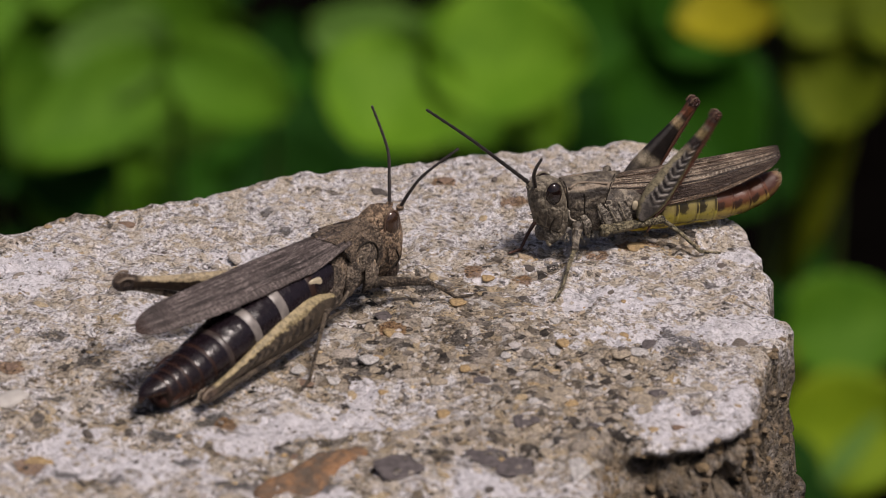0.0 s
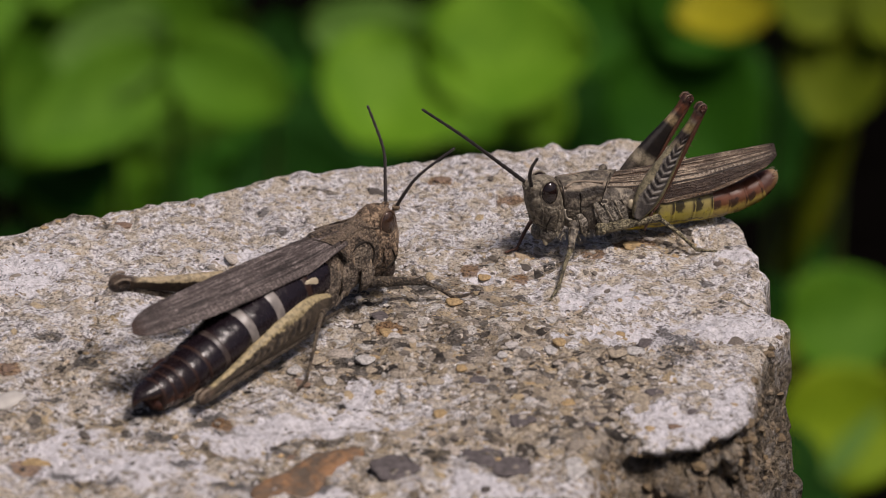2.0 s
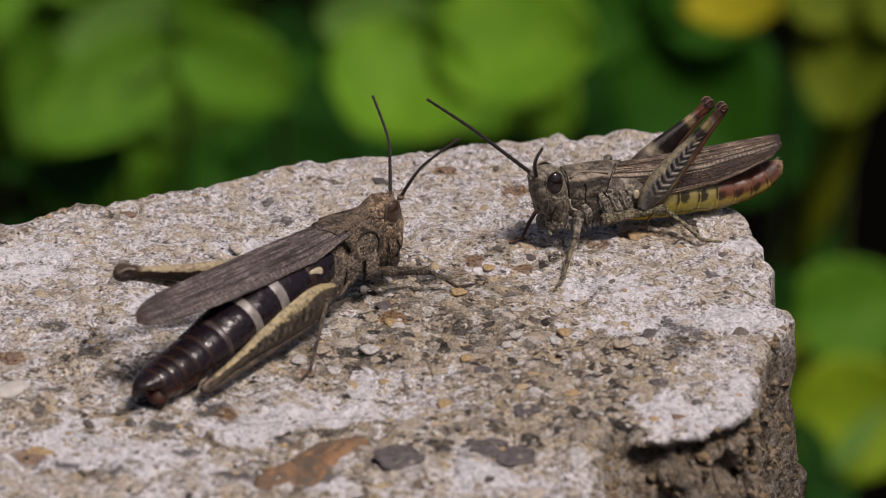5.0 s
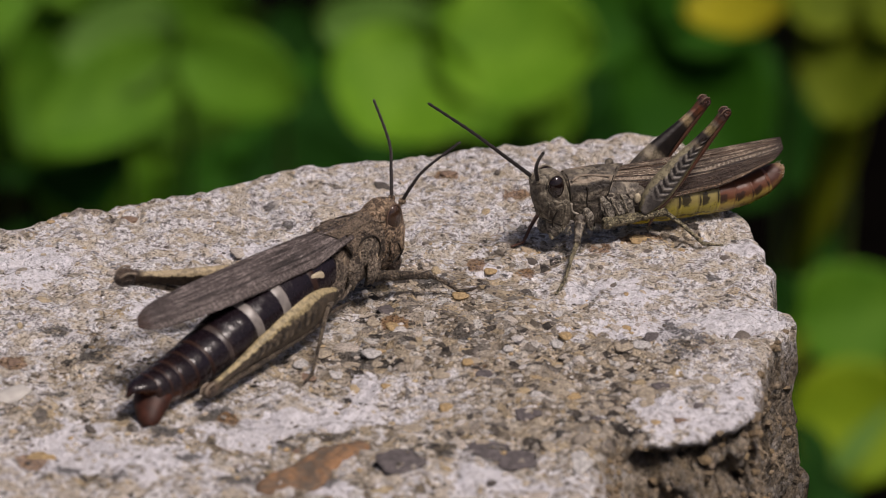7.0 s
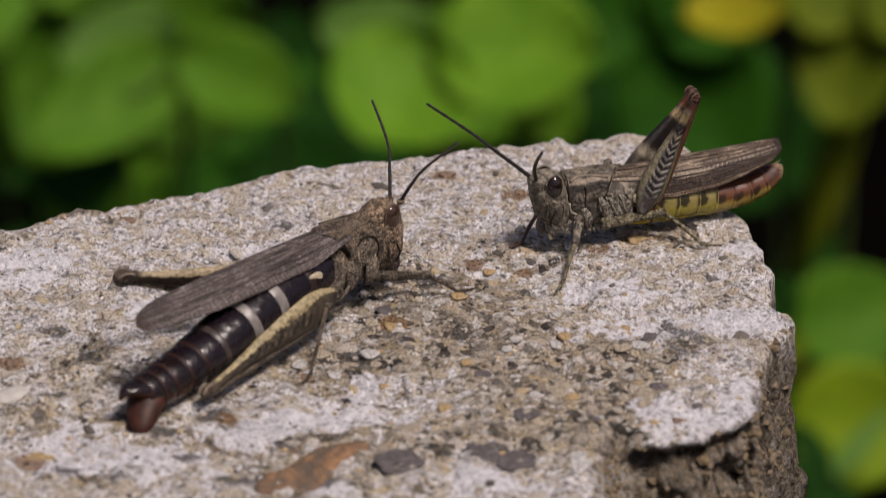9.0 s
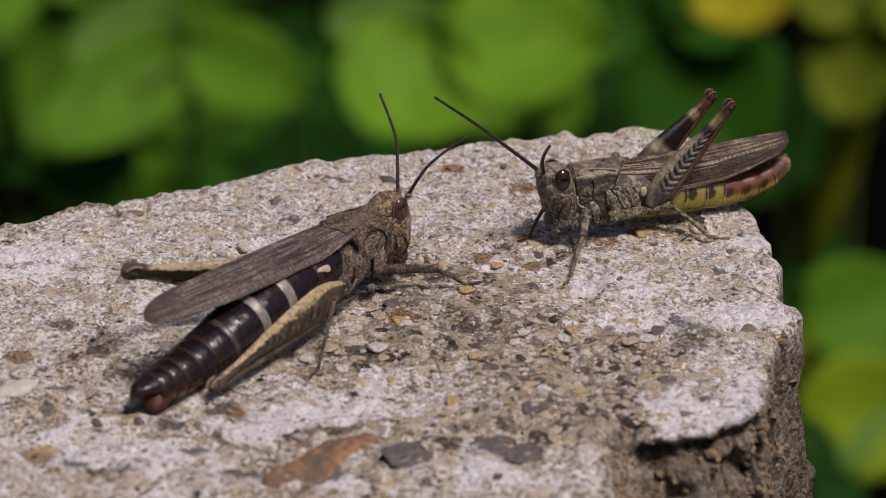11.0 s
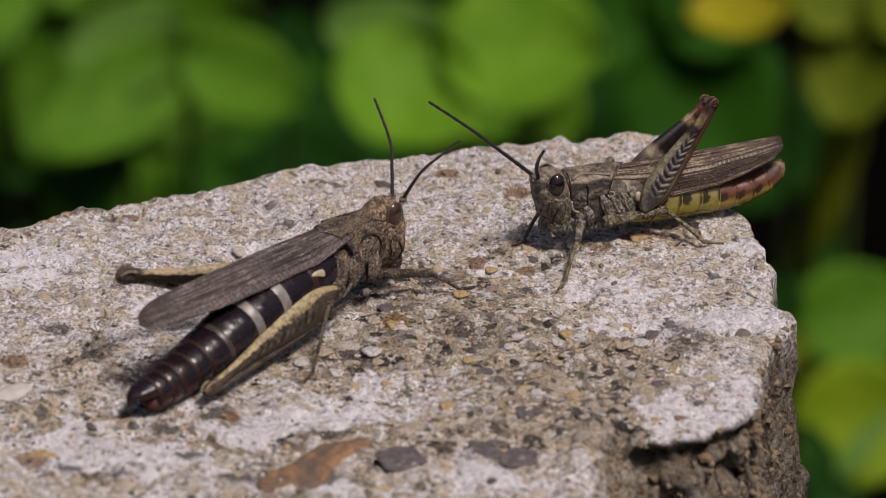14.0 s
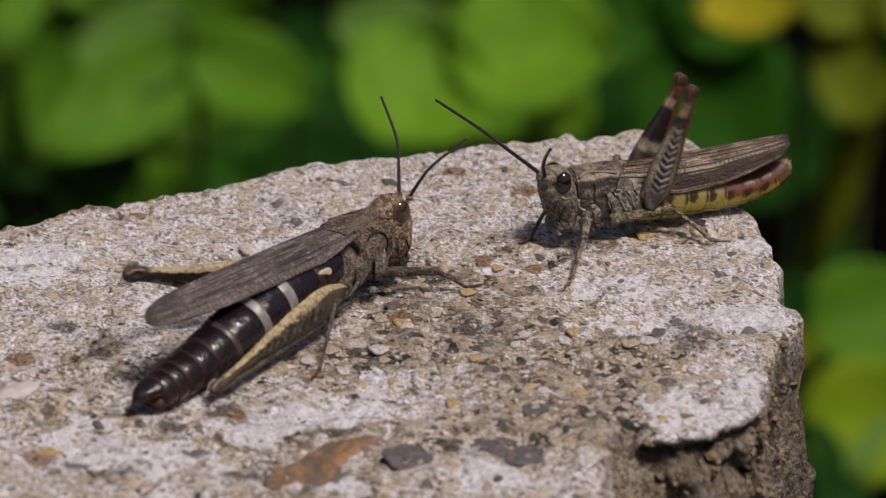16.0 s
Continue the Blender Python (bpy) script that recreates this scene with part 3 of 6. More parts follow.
def blob(bm, c, r, power=2.2, n=28, rows=18, fn=None):
    """A rounded body; fn bends a point given in units of its radii."""
    lh = bm.verts.layers.float["height"]
    rings = []
    for j in range(rows + 1):
        th = math.pi * j / rows - math.pi / 2
        ring = []
        for k in range(1 if j in (0, rows) else n):
            ph = 2 * math.pi * k / n
            p = Vector((spow(math.cos(th), power) * spow(math.cos(ph), power), spow(math.cos(th), power) * spow(math.sin(ph), power), spow(math.sin(th), power)))
            hh = p.z
            if fn:
                p = fn(p)
            v = bm.verts.new((c[0] + p.x * r[0], c[1] + p.y * r[1], c[2] + p.z * r[2]))
            v[lh] = hh
            ring.append(v)
        rings.append(ring)
    for r0, r1 in zip(rings, rings[1:]):
        for k in range(n):
            a, b = r0[k % len(r0)], r0[(k + 1) % len(r0)]
            d, e = r1[k % len(r1)], r1[(k + 1) % len(r1)]
            q = [a] if a is b else [a, b]
            q += [d] if d is e else [e, d]
            bm.faces.new(q)
    return bm


def lattice(seed, n=256):
    return np.random.RandomState(seed).rand(n, n)


def vnoise(x, y, cell, seed):
    """Smooth value noise in -1..1 on a lattice of that cell size."""
    g = lattice(seed)
    x, y = np.asarray(x, float) / cell + 1000.37, np.asarray(y, float) / cell + 1000.71
    i, j = np.floor(x).astype(int), np.floor(y).astype(int)
    fx, fy = x - i, y - j
    fx, fy = fx * fx * (3 - 2 * fx), fy * fy * (3 - 2 * fy)
    a, b = g[i % 256, j % 256], g[(i + 1) % 256, j % 256]
    c, d = g[i % 256, (j + 1) % 256], g[(i + 1) % 256, (j + 1) % 256]
    return 2 * ((a * (1 - fx) + b * fx) * (1 - fy) + (c * (1 - fx) + d * fx) * fy) - 1


# ---------------------------------------------------------------- the concrete slab
OUTLINE = [(-90, -32), (-23.2, 2.75), (-20.3, 4.45), (-16.9, 6.25), (-14.3, 7.25), (-13.2, 8.05), (-11.3, 8.65), (-9.5, 9.75), (-8.0, 10.77), (-5.2, 11.37), (-2.1, 12.57),
           (1.1, 13.15), (3.6, 13.85), (5.8, 14.45), (7.4, 14.65), (10.0, 15.3), (13.1, 15.7), (14.5, 13.6), (15.0, 8.0), (16.5, 4.3), (17.8, 0.8), (17.9, -4.0), (18.3, -7.4),
           (17.3, -10.6), (16.6, -13.6), (16.4, -15.8), (16.0, -17.6), (14.6, -19.4), (12.6, -20.8), (10.6, -21.3), (8.9, -20.9), (8.0, -22.2), (7.4, -25.0), (6.4, -29.0),
           (5.6, -36), (3.0, -80), (-90, -80)]
GROUND = -250.0


def inside_by(x, y):
    """How far a place lies inside the slab's ragged outline; negative outside it."""
    x, y = np.asarray(x, float), np.asarray(y, float)
    best, inside = np.full(x.shape, 1e9), np.zeros(x.shape, bool)
    for (ax, ay), (bx, by) in zip(OUTLINE, OUTLINE[1:] + OUTLINE[:1]):
        ex, ey = bx - ax, by - ay
        t = np.clip(((x - ax) * ex + (y - ay) * ey) / (ex * ex + ey * ey), 0, 1)
        best = np.minimum(best, np.hypot(x - ax - t * ex, y - ay - t * ey))
        cross = (ay > y) != (by > y)
        inside ^= cross & (x < ax + (y - ay) * ex / (ey if ey else 1e-9))
    d = np.where(inside, best, -best)
    calm = np.where(y > 4, 0.3, 1.0)
    return d + calm * 0.55 * vnoise(x, y, 3.4, 11) + (0.1 + 0.2 * calm) * vnoise(x, y, 1.2, 12) + 0.14 * vnoise(x, y, 0.45, 13)


def top_height(x, y):
    h = 0.26 * vnoise(x, y, 11, 1) + 0.20 * vnoise(x, y, 3.2, 2) + 0.17 * vnoise(x, y, 1.1, 3) + 0.13 * vnoise(x, y, 0.5, 4)
    pits = np.clip(vnoise(x, y, 1.7, 5) - 0.45, 0, 1)
    return h - 0.5 * pits


def frontness(x, y):
    """1 on the broken front of the slab, 0 on its other sides."""
    return np.clip((17.5 - x) / 1.5, 0, 1) * np.clip((-16.6 - y) / 1.2, 0, 1)


def slab_height(x, y):
    x, y = np.asarray(x, float), np.asarray(y, float)
    d = inside_by(x, y)
    rim = np.clip(1 - d / 0.8, 0, 1)
    z = top_height(x, y) - 0.3 * rim ** 2
    out = np.clip(-d, 0, None)
    front = frontness(x, y)
    ledge = np.clip((10.6 - x) / 3.2, 0, 1)
    steep = front * (2.6 - 1.9 * ledge) + (1 - front) * np.where((y < -9) & (x > 16), 7.0, 12.0)
    drop = steep * out + np.clip(out - 2.6, 0, None) * 9.0
    rough = 1.4 * vnoise(x * 1.7, y * 1.7, 1.9, 21) + 0.8 * vnoise(x * 1.7, y * 1.7, 0.8, 22) + 0.4 * vnoise(x * 1.7, y * 1.7, 0.4, 23)
    z = z - drop + rough * np.clip(out * 1.5, 0, 1) * (1 - 0.7 * front)
    return np.maximum(z, GROUND - 2)


def patch(x, y, cx, cy, rx, ry, turn=0.0):
    a = radians(turn)
    u, v = (x - cx) * math.cos(a) + (y - cy) * math.sin(a), -(x - cx) * math.sin(a) + (y - cy) * math.cos(a)
    return np.clip(1.3 - np.hypot(u / rx, v / ry), 0, 1)


def slab():
    xs = np.concatenate([np.linspace(-92, -26, 34)[:-1], np.arange(-26, 15.5, 0.135), np.arange(15.5, 20.5, 0.06), np.linspace(20.5, 45, 44)])
    ys = np.concatenate([np.linspace(-100, -34, 34)[:-1], np.arange(-34, -30, 0.16), np.arange(-30, -18, 0.085), np.arange(-18, 18.5, 0.16), np.linspace(18.5, 45, 40)])
    X, Y = np.meshgrid(xs, ys, indexing="ij")
    Z = slab_height(X, Y)
    keep = Z > GROUND - 1.9
    nx, ny = X.shape
    idx = np.arange(nx * ny).reshape(nx, ny)
    cell = keep[:-1, :-1] | keep[1:, :-1] | keep[1:, 1:] | keep[:-1, 1:]
    quads = np.stack([idx[:-1, :-1], idx[1:, :-1], idx[1:, 1:], idx[:-1, 1:]], -1)[cell]
    used = np.unique(quads)
    remap = np.full(nx * ny, -1)
    remap[used] = np.arange(len(used))
    x, y, z = (A.ravel()[used] for A in (X, Y, Z))
    # the broken front stands upright under an overhanging lip, with hollows and a ledge of rubble at its foot
    d = inside_by(x, y)
    out = np.clip(-d, 0, 3.0)
    front = frontness(x, y)
    face = front * np.clip((x - 7.6) / 3.0, 0, 1)
    back = out * 0.95 + 0.75 * np.exp(-((z + 1.0) / 0.55) ** 2) * np.clip(out * 4, 0, 1)
    back = back - 0.55 * np.clip((-z - 2.2) / 1.2, 0, 1)
    wall = np.clip(-d * 2.0, 0, 1)
    for hx, hz, rx, rz, deep in ((10.9, -1.35, 0.9, 0.36, 2.0), (12.4, -1.7, 1.0, 0.3, 1.0), (14.7, -2.4, 0.6, 0.4, 1.6), (15.5, -3.1, 0.7, 0.35, 1.8), (9.0, -0.8, 0.5, 0.3, 0.9), (13.4, -3.2, 0.8, 0.3, 0.8)):
        back = back + wall * deep * np.exp(-((x - hx + 0.6 * vnoise(x, z, 0.9, 71)) / rx) ** 2 - ((z - hz + 0.4 * vnoise(x, z, 0.7, 72)) / rz) ** 2)
    y = y + face * back
    x = x - 0.25 * face * back
    # lumps in the broken faces
    lump = 0.5 * vnoise(x, z, 1.7, 61) - 0.9 * np.abs(vnoise(x, z, 1.1, 67)) + 0.5 * vnoise(x, z * 1.4, 0.8, 62) + 0.16 * vnoise(x, z, 0.36, 63)
    y = y + wall * lump * front
    lump = 0.5 * vnoise(y, z, 2.2, 64) + 0.4 * vnoise(y, z, 0.9, 65) + 0.22 * vnoise(y, z, 0.4, 66)
    x = x + wall * (lump - 0.45) * (x > 14) * (1 - front)
    me = bpy.data.meshes.new("concrete_slab")
    me.from_pydata(np.stack([x, y, z], 1) * MM, [], remap[quads].tolist())
    me.polygons.foreach_set("use_smooth", [True] * len(me.polygons))
    # lichen-pale crust, sandy ground where it has worn off, dark growth, rusty stains
    pale = 0.66 + 0.22 * vnoise(x, y, 5.0, 31) + 0.18 * vnoise(x, y, 2.0, 32)
    for q in SANDY:
        pale -= 0.43 * patch(x, y, *q)
    for q in PALE:
        pale += 0.6 * patch(x, y, *q)
    stain = -0.12 + 0.22 * vnoise(x, y, 2.6, 33) + 0.22 * vnoise(x, y, 0.9, 34)
    for q in DARK:
        stain += 1.0 * patch(x, y, *q)
    ochre = -0.10 + 0.20 * vnoise(x, y, 3.0, 35) + 0.25 * vnoise(x, y, 1.2, 36)
    for q in RUSTY:
        ochre += 1.9 * patch(x, y, *q)
    skin = np.full(x.shape, 0.10) + 0.12 * vnoise(x, y, 3.0, 37)
    for q in SMOOTH:
        skin += 0.75 * patch(x, y, *q)
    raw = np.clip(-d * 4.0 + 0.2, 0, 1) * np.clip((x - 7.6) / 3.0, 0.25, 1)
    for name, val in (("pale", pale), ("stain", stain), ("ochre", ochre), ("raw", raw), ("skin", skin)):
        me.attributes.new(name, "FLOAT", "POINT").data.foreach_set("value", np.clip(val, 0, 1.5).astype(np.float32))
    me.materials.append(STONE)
    return tagged(new("concrete_slab", me), "weathered pale grey concrete slab with broken corner and lichen crust", "slab", kind="structure")


# patches: centre x, y, half sizes, turn
SANDY = [(3.8, -13.9, 10.0, 8.5, 8), (-0.2, -8.1, 5.2, 4.9, 0), (8.3, -13.2, 5.5, 4.2, 0), (-17.5, -13.3, 1.8, 1.8, 0), (-14.3, -22.5, 6.1, 1.8, 5), (11.0, 1.3, 5.2, 2.0, 10), (-2.3, -0.4, 2.4, 1.6, 0),
         (4.0, -0.6, 2.0, 1.6, 0), (-3.4, -23.0, 6.1, 3.5, 12), (6.6, -22.9, 3.9, 4.2, 0), (6.8, -18.2, 4.8, 3.5, 0), (-5.8, -13.3, 3.6, 2.8, 20), (-19.4, -20.1, 1.5, 2.5, 0)]
PALE = [(0.4, -17.3, 3.6, 3.2, 0), (-13.1, 0.8, 11.5, 4.9, 20), (2.0, 8.8, 11.0, 7.0, 12), (12.8, -4.6, 5.8, 4.6, 0), (-6.5, -19.2, 4.8, 2.0, 10), (14.0, -18.1, 3.9, 3.5, 15), (7.2, -4.0, 1.8, 1.8, 0), (3.0, -2.5, 1.2, 1.0, 0),
         (16.7, 1.0, 1.8, 2.1, 0), (4.9, -26.7, 1.5, 1.3, 0), (-20.4, -8.2, 3.3, 4.2, 0), (10.0, 0.9, 2.2, 1.6, 0), (15.0, 2.8, 2.0, 1.6, 0), (4.9, -0.5, 1.5, 1.2, 0), (13.4, 13.6, 2.2, 1.2, 0)]
DARK = [(-17.1, -12.7, 1.2, 1.3), (-19.3, -10.1, 1.2, 0.7), (-1.8, -24.4, 1.0, 1.0), (2.9, -23.4, 1.6, 1.4), (13.1, -10.6, 1.8, 2.0), (12.0, -8.7, 1.0, 0.8),
        (1.6, -10.7, 1.2, 1.1), (-2.2, -7.7, 1.2, 1.1), (-4.0, -5.4, 1.8, 1.0), (-0.2, -4.0, 1.5, 1.0),
        (-10.7, -19.2, 1.1, 0.8), (-3.6, -12.6, 1.5, 1.0), (6.4, 0.2, 1.5, 0.6), (-5.5, -25.9, 1.8, 0.6), (6.7, -19.7, 1.2, 0.8), (-11.8, -23.6, 0.9, 0.7),
        (-14.9, -25.9, 0.9, 0.6), (-17.3, -25.4, 1.2, 0.7), (-9.3, -25.9, 1.3, 0.7), (-6.9, -22.6, 1.1, 0.6), (-18.6, -17.1, 1.0, 0.7), (-12.8, -20.7, 1.0, 0.7)]
SMOOTH = [(-5.0, -19.5, 3.6, 1.7, 12), (-3.5, -16.4, 1.2, 2.8, 0), (-8.1, -20.7, 3.3, 1.7, 0), (-13.9, -23.9, 6.1, 2.4, 6), (-17.6, -22.5, 2.4, 2.8, 0), (13.9, -19.7, 3.3, 2.7, 25), (15.5, -16.3, 1.1, 2.8, 0),
         (11.9, -9.3, 5.2, 1.8, 12), (16.4, -8.0, 2.1, 1.8, 0), (10.1, -5.3, 2.7, 1.4, 0), (3.0, -2.5, 1.0, 0.8, 0), (7.5, -5.3, 0.9, 1.3, 0), (16.9, 0.3, 1.5, 1.3, 0), (4.9, -26.7, 1.4, 1.1, 0),
         (10.6, -18.8, 1.5, 1.5, 0), (-5.5, -26.5, 2.1, 1.0, 0), (-21.6, -2.1, 3.6, 2.8, 0), (-9.8, 0.1, 2.4, 1.0, 0), (2.5, -25.8, 1.8, 1.4, 0), (-13.6, -7.1, 2.7, 1.7, 0)]
RUSTY = [(-5.6, -25.2, 2.4, 0.7, 51), (-19.1, -23.8, 0.8, 1.0, 0), (-16.4, 4.3, 0.5, 0.4, 0), (0.7, 9.5, 0.7, 0.7, 0), (2.3, -1.8, 0.5, 0.6, 0), (-1.9, -9.3, 0.7, 0.7, 0), (11.0, 1.3, 1.2, 0.7, 0),
         (8.8, 0.2, 0.7, 0.6, 0), (4.7, 6.8, 0.9, 0.7, 0), (-21.1, -13.4, 0.8, 0.8, 0), (-10.0, -19.5, 0.6, 0.6, 0), (4.9, -2.6, 0.6, 0.6, 0)]


# larger stones set in the slab: centre x, y, half sizes, turn, kind
STONES = [(7.1, -23.9, 0.48, 1.27, 0, "pale"), (10.7, -17.6, 0.64, 1.2, 0, "tan"), (13.0, -17.9, 0.55, 0.92, 0, "slate"), (13.6, -14.9, 0.61, 0.85, 0, "tan"),
          (-1.6, -24.4, 1.09, 1.2, 10, "slate"), (2.6, -23.3, 1.03, 1.13, -15, "slate"), (4.0, -24.0, 0.91, 0.99, -15, "slate"), (2.8, -14.7, 0.79, 0.77, 0, "slate"),
          (-0.9, -20.9, 0.67, 0.7, 0, "tan"), (0.7, -18.6, 0.39, 0.49, 0, "ochre"), (3.0, -2.3, 0.33, 0.42, 0, "ochre"), (-1.9, -9.5, 0.48, 0.56, 10, "ochre"),
          (11.1, 1.0, 0.67, 0.56, -5, "ochre"), (-2.1, -7.7, 0.73, 0.63, 10, "slate"), (-18.8, -23.5, 0.61, 0.77, 30, "ochre"), (-20.9, -13.3, 0.45, 0.49, 0, "brown"),
          (-16.4, 4.3, 0.45, 0.35, 0, "brown"), (0.8, 9.5, 0.40, 0.36, 20, "brown"), (6.1, -17.0, 0.55, 0.7, 0, "tan"), (4.5, -19.4, 0.48, 0.7, 0, "slate")]


def grit_mesh(k):
    bm = bmesh.new()
    bmesh.ops.create_icosphere(bm, subdivisions=1 if k < 3 else 2, radius=1.0)
    rnd = random.Random(k)
    for v in bm.verts:
        v.co *= 0.78 + 0.4 * rnd.random()
        v.co.x *= 1.15
    bm.transform(Matrix.Scale(MM, 4))
    me = bpy.data.meshes.new("pebble")
    for f in bm.faces:
        f.smooth = k > 2
    bm.to_mesh(me)
    bm.free()
    me.materials.append(GRIT)
    return me


def grit(owner):
    """Aggregate that stands proud of the slab: 280 pebbles and a spread of sand grains."""
    rnd = random.Random(5)
    meshes = [grit_mesh(k) for k in range(6)]
    spots = []
    while len(spots) < 230:
        x, y = rnd.uniform(-23, 18), rnd.uniform(-30, 14)
        dense_here = max(float(patch(np.array(x), np.array(y), *q)) for q in SANDY)
        if rnd.random() > 0.25 + 0.75 * dense_here or float(inside_by(x, y)) < 0.5:
            continue
        spots.append((x, y, rnd.uniform(0.16, 0.34) * (1.5 if rnd.random() < 0.15 else 1)))
    for x, y, r in spots:
        ob = new("pebble", rnd.choice(meshes))
        ob.parent = owner
        m = pose(x * MM, y * MM, (float(slab_height(x, y)) - 0.26 * r) * MM, rnd.uniform(-15, 15), rnd.uniform(-15, 15), rnd.uniform(0, 360))
        ob.matrix_basis = m @ Matrix.Diagonal((r * rnd.uniform(0.9, 1.5), r, r * 0.55, 1))
    colours = {"slate": (0.135, 0.118, 0.118), "tan": (0.40, 0.34, 0.26), "pale": (0.52, 0.50, 0.48), "ochre": (0.44, 0.315, 0.165), "brown": (0.24, 0.165, 0.12)}
    flats = {}
    for name, colour in colours.items():
        flats[name] = grit_mesh(5)
        flats[name].materials[0] = plain(name + "_stone", colour, 0.8, 0.2, 0.85, 3.0)
    stones = list(STONES)
    while len(stones) < len(STONES) + 45:
        x, y = rnd.uniform(-8, 13), rnd.uniform(-24, -6)
        if rnd.random() < max(float(patch(np.array(x), np.array(y), *q)) for q in SANDY) and float(inside_by(x, y)) > 0.8:
            size = rnd.uniform(0.24, 0.48)
            stones.append((x, y, size, size * rnd.uniform(0.9, 1.35), rnd.uniform(-30, 30), rnd.choice(("slate", "tan", "tan", "tan", "ochre", "brown", "pale", "pale"))))
    for x, y, rx, ry, turn, name in stones:
        ob = new("pebble", flats[name])
        ob.parent = owner
        ob.matrix_basis = pose(x * MM, y * MM, (float(slab_height(x, y)) - 0.04) * MM, 0, 0, turn) @ Matrix.Diagonal((rx, ry, 0.13, 1))
    # a flat rusty flake
    flake = blob(fresh(), (0, 0, 0), (3.7, 1.15, 0.34), 2.6, 40, 14, lambda p: Vector((p.x, p.y * (1.0 - 0.35 * p.x) + 0.12 * math.sin(5 * p.x), p.z)))
    for v in flake.verts:
        v.co.z += 0.14 * float(vnoise(v.co.x, v.co.y, 0.8, 81))
    ob = part("flake", flake, RUST, owner, "flat rusty brown flake of stone")
    ob.matrix_basis = pose(-5.5 * MM, -24.6 * MM, (float(slab_height(-5.5, -24.6)) - 0.10) * MM, 0, 0, 51)
    white = grit_mesh(4)
    white.materials[0] = plain("white_quartz", (0.45, 0.43, 0.40), 0.75, 0.2, 0.35, 1.6)
    ob = tagged(new("pebble", white), "smooth white quartz pebble set in the concrete")
    ob.parent = owner
    ob.matrix_basis = pose(-20.9 * MM, -17.4 * MM, (float(slab_height(-20.9, -17.4)) - 0.1) * MM, 0, 0, 40) @ Matrix.Diagonal((1.15, 0.75, 0.42, 1))
    n = 22000
    rs = np.random.RandomState(8)
    gx, gy = rs.uniform(-24, 18.5, n), rs.uniform(-32, 16, n)
    sandy = np.max([patch(gx, gy, *q) for q in SANDY], axis=0)
    ok = (inside_by(gx, gy) > 0.2) & (rs.rand(n) < 0.05 + 0.45 * sandy)
    gx, gy = gx[ok], gy[ok]
    gz = slab_height(gx, gy) - 0.03
    # crumbs on the broken face
    co = np.empty(len(owner.data.vertices) * 3, np.float32)
    owner.data.vertices.foreach_get("co", co)
    co = co.reshape(-1, 3) / MM
    face = co[(co[:, 0] > 5) & (co[:, 0] < 19) & (co[:, 1] < -9) & (co[:, 2] < -0.45) & (co[:, 2] > -7)]
    face = face[rs.choice(len(face), 900, replace=False)]
    loose_grains("sand_grains", gx, gy, gz, 0.05 + 0.16 * rs.rand(len(gx)) ** 2, GRIT_FINE, owner, rs)
    loose_grains("crumbs", face[:, 0] - 0.05, face[:, 1] + 0.08, face[:, 2], 0.10 + 0.26 * rs.rand(len(face)) ** 2, CRUMBS, owner, rs)


def loose_grains(name, gx, gy, gz, size, material, owner, rs):
    """Many small uneven grains in one mesh."""
    ball = bmesh.new()
    bmesh.ops.create_icosphere(ball, subdivisions=1, radius=1.0)
    base = np.array([v.co[:] for v in ball.verts])
    tri = np.array([[v.index for v in f.verts] for f in ball.faces])
    ball.free()
    m = len(base)
    jit = 0.6 + 0.7 * rs.rand(len(gx), m, 1)
    ang = rs.rand(len(gx)) * 6.283
    vv = base[None] * jit * size[:, None, None]
    c, s = np.cos(ang)[:, None], np.sin(ang)[:, None]
    vx, vy = vv[..., 0] * c - vv[..., 1] * s, vv[..., 0] * s + vv[..., 1] * c
    verts = np.stack([vx + gx[:, None], vy + gy[:, None], vv[..., 2] * 0.6 + gz[:, None] + 0.01], -1).reshape(-1, 3) * MM
    faces = (tri[None] + m * np.arange(len(gx))[:, None, None]).reshape(-1, 3)
    me = bpy.data.meshes.new(name)
    me.from_pydata(verts, [], faces.tolist())
    me.materials.append(material)
    ob = new(name, me)
    ob.parent = owner
    tagged(ob, kind="stuff")


# ---------------------------------------------------------------- grasshoppers
def foot_height(thing_pose, x, y):
    p = thing_pose @ Vector((x * MM, y * MM, 0))
    return float(slab_height(p.x / MM, p.y / MM)) - thing_pose.translation.z / MM


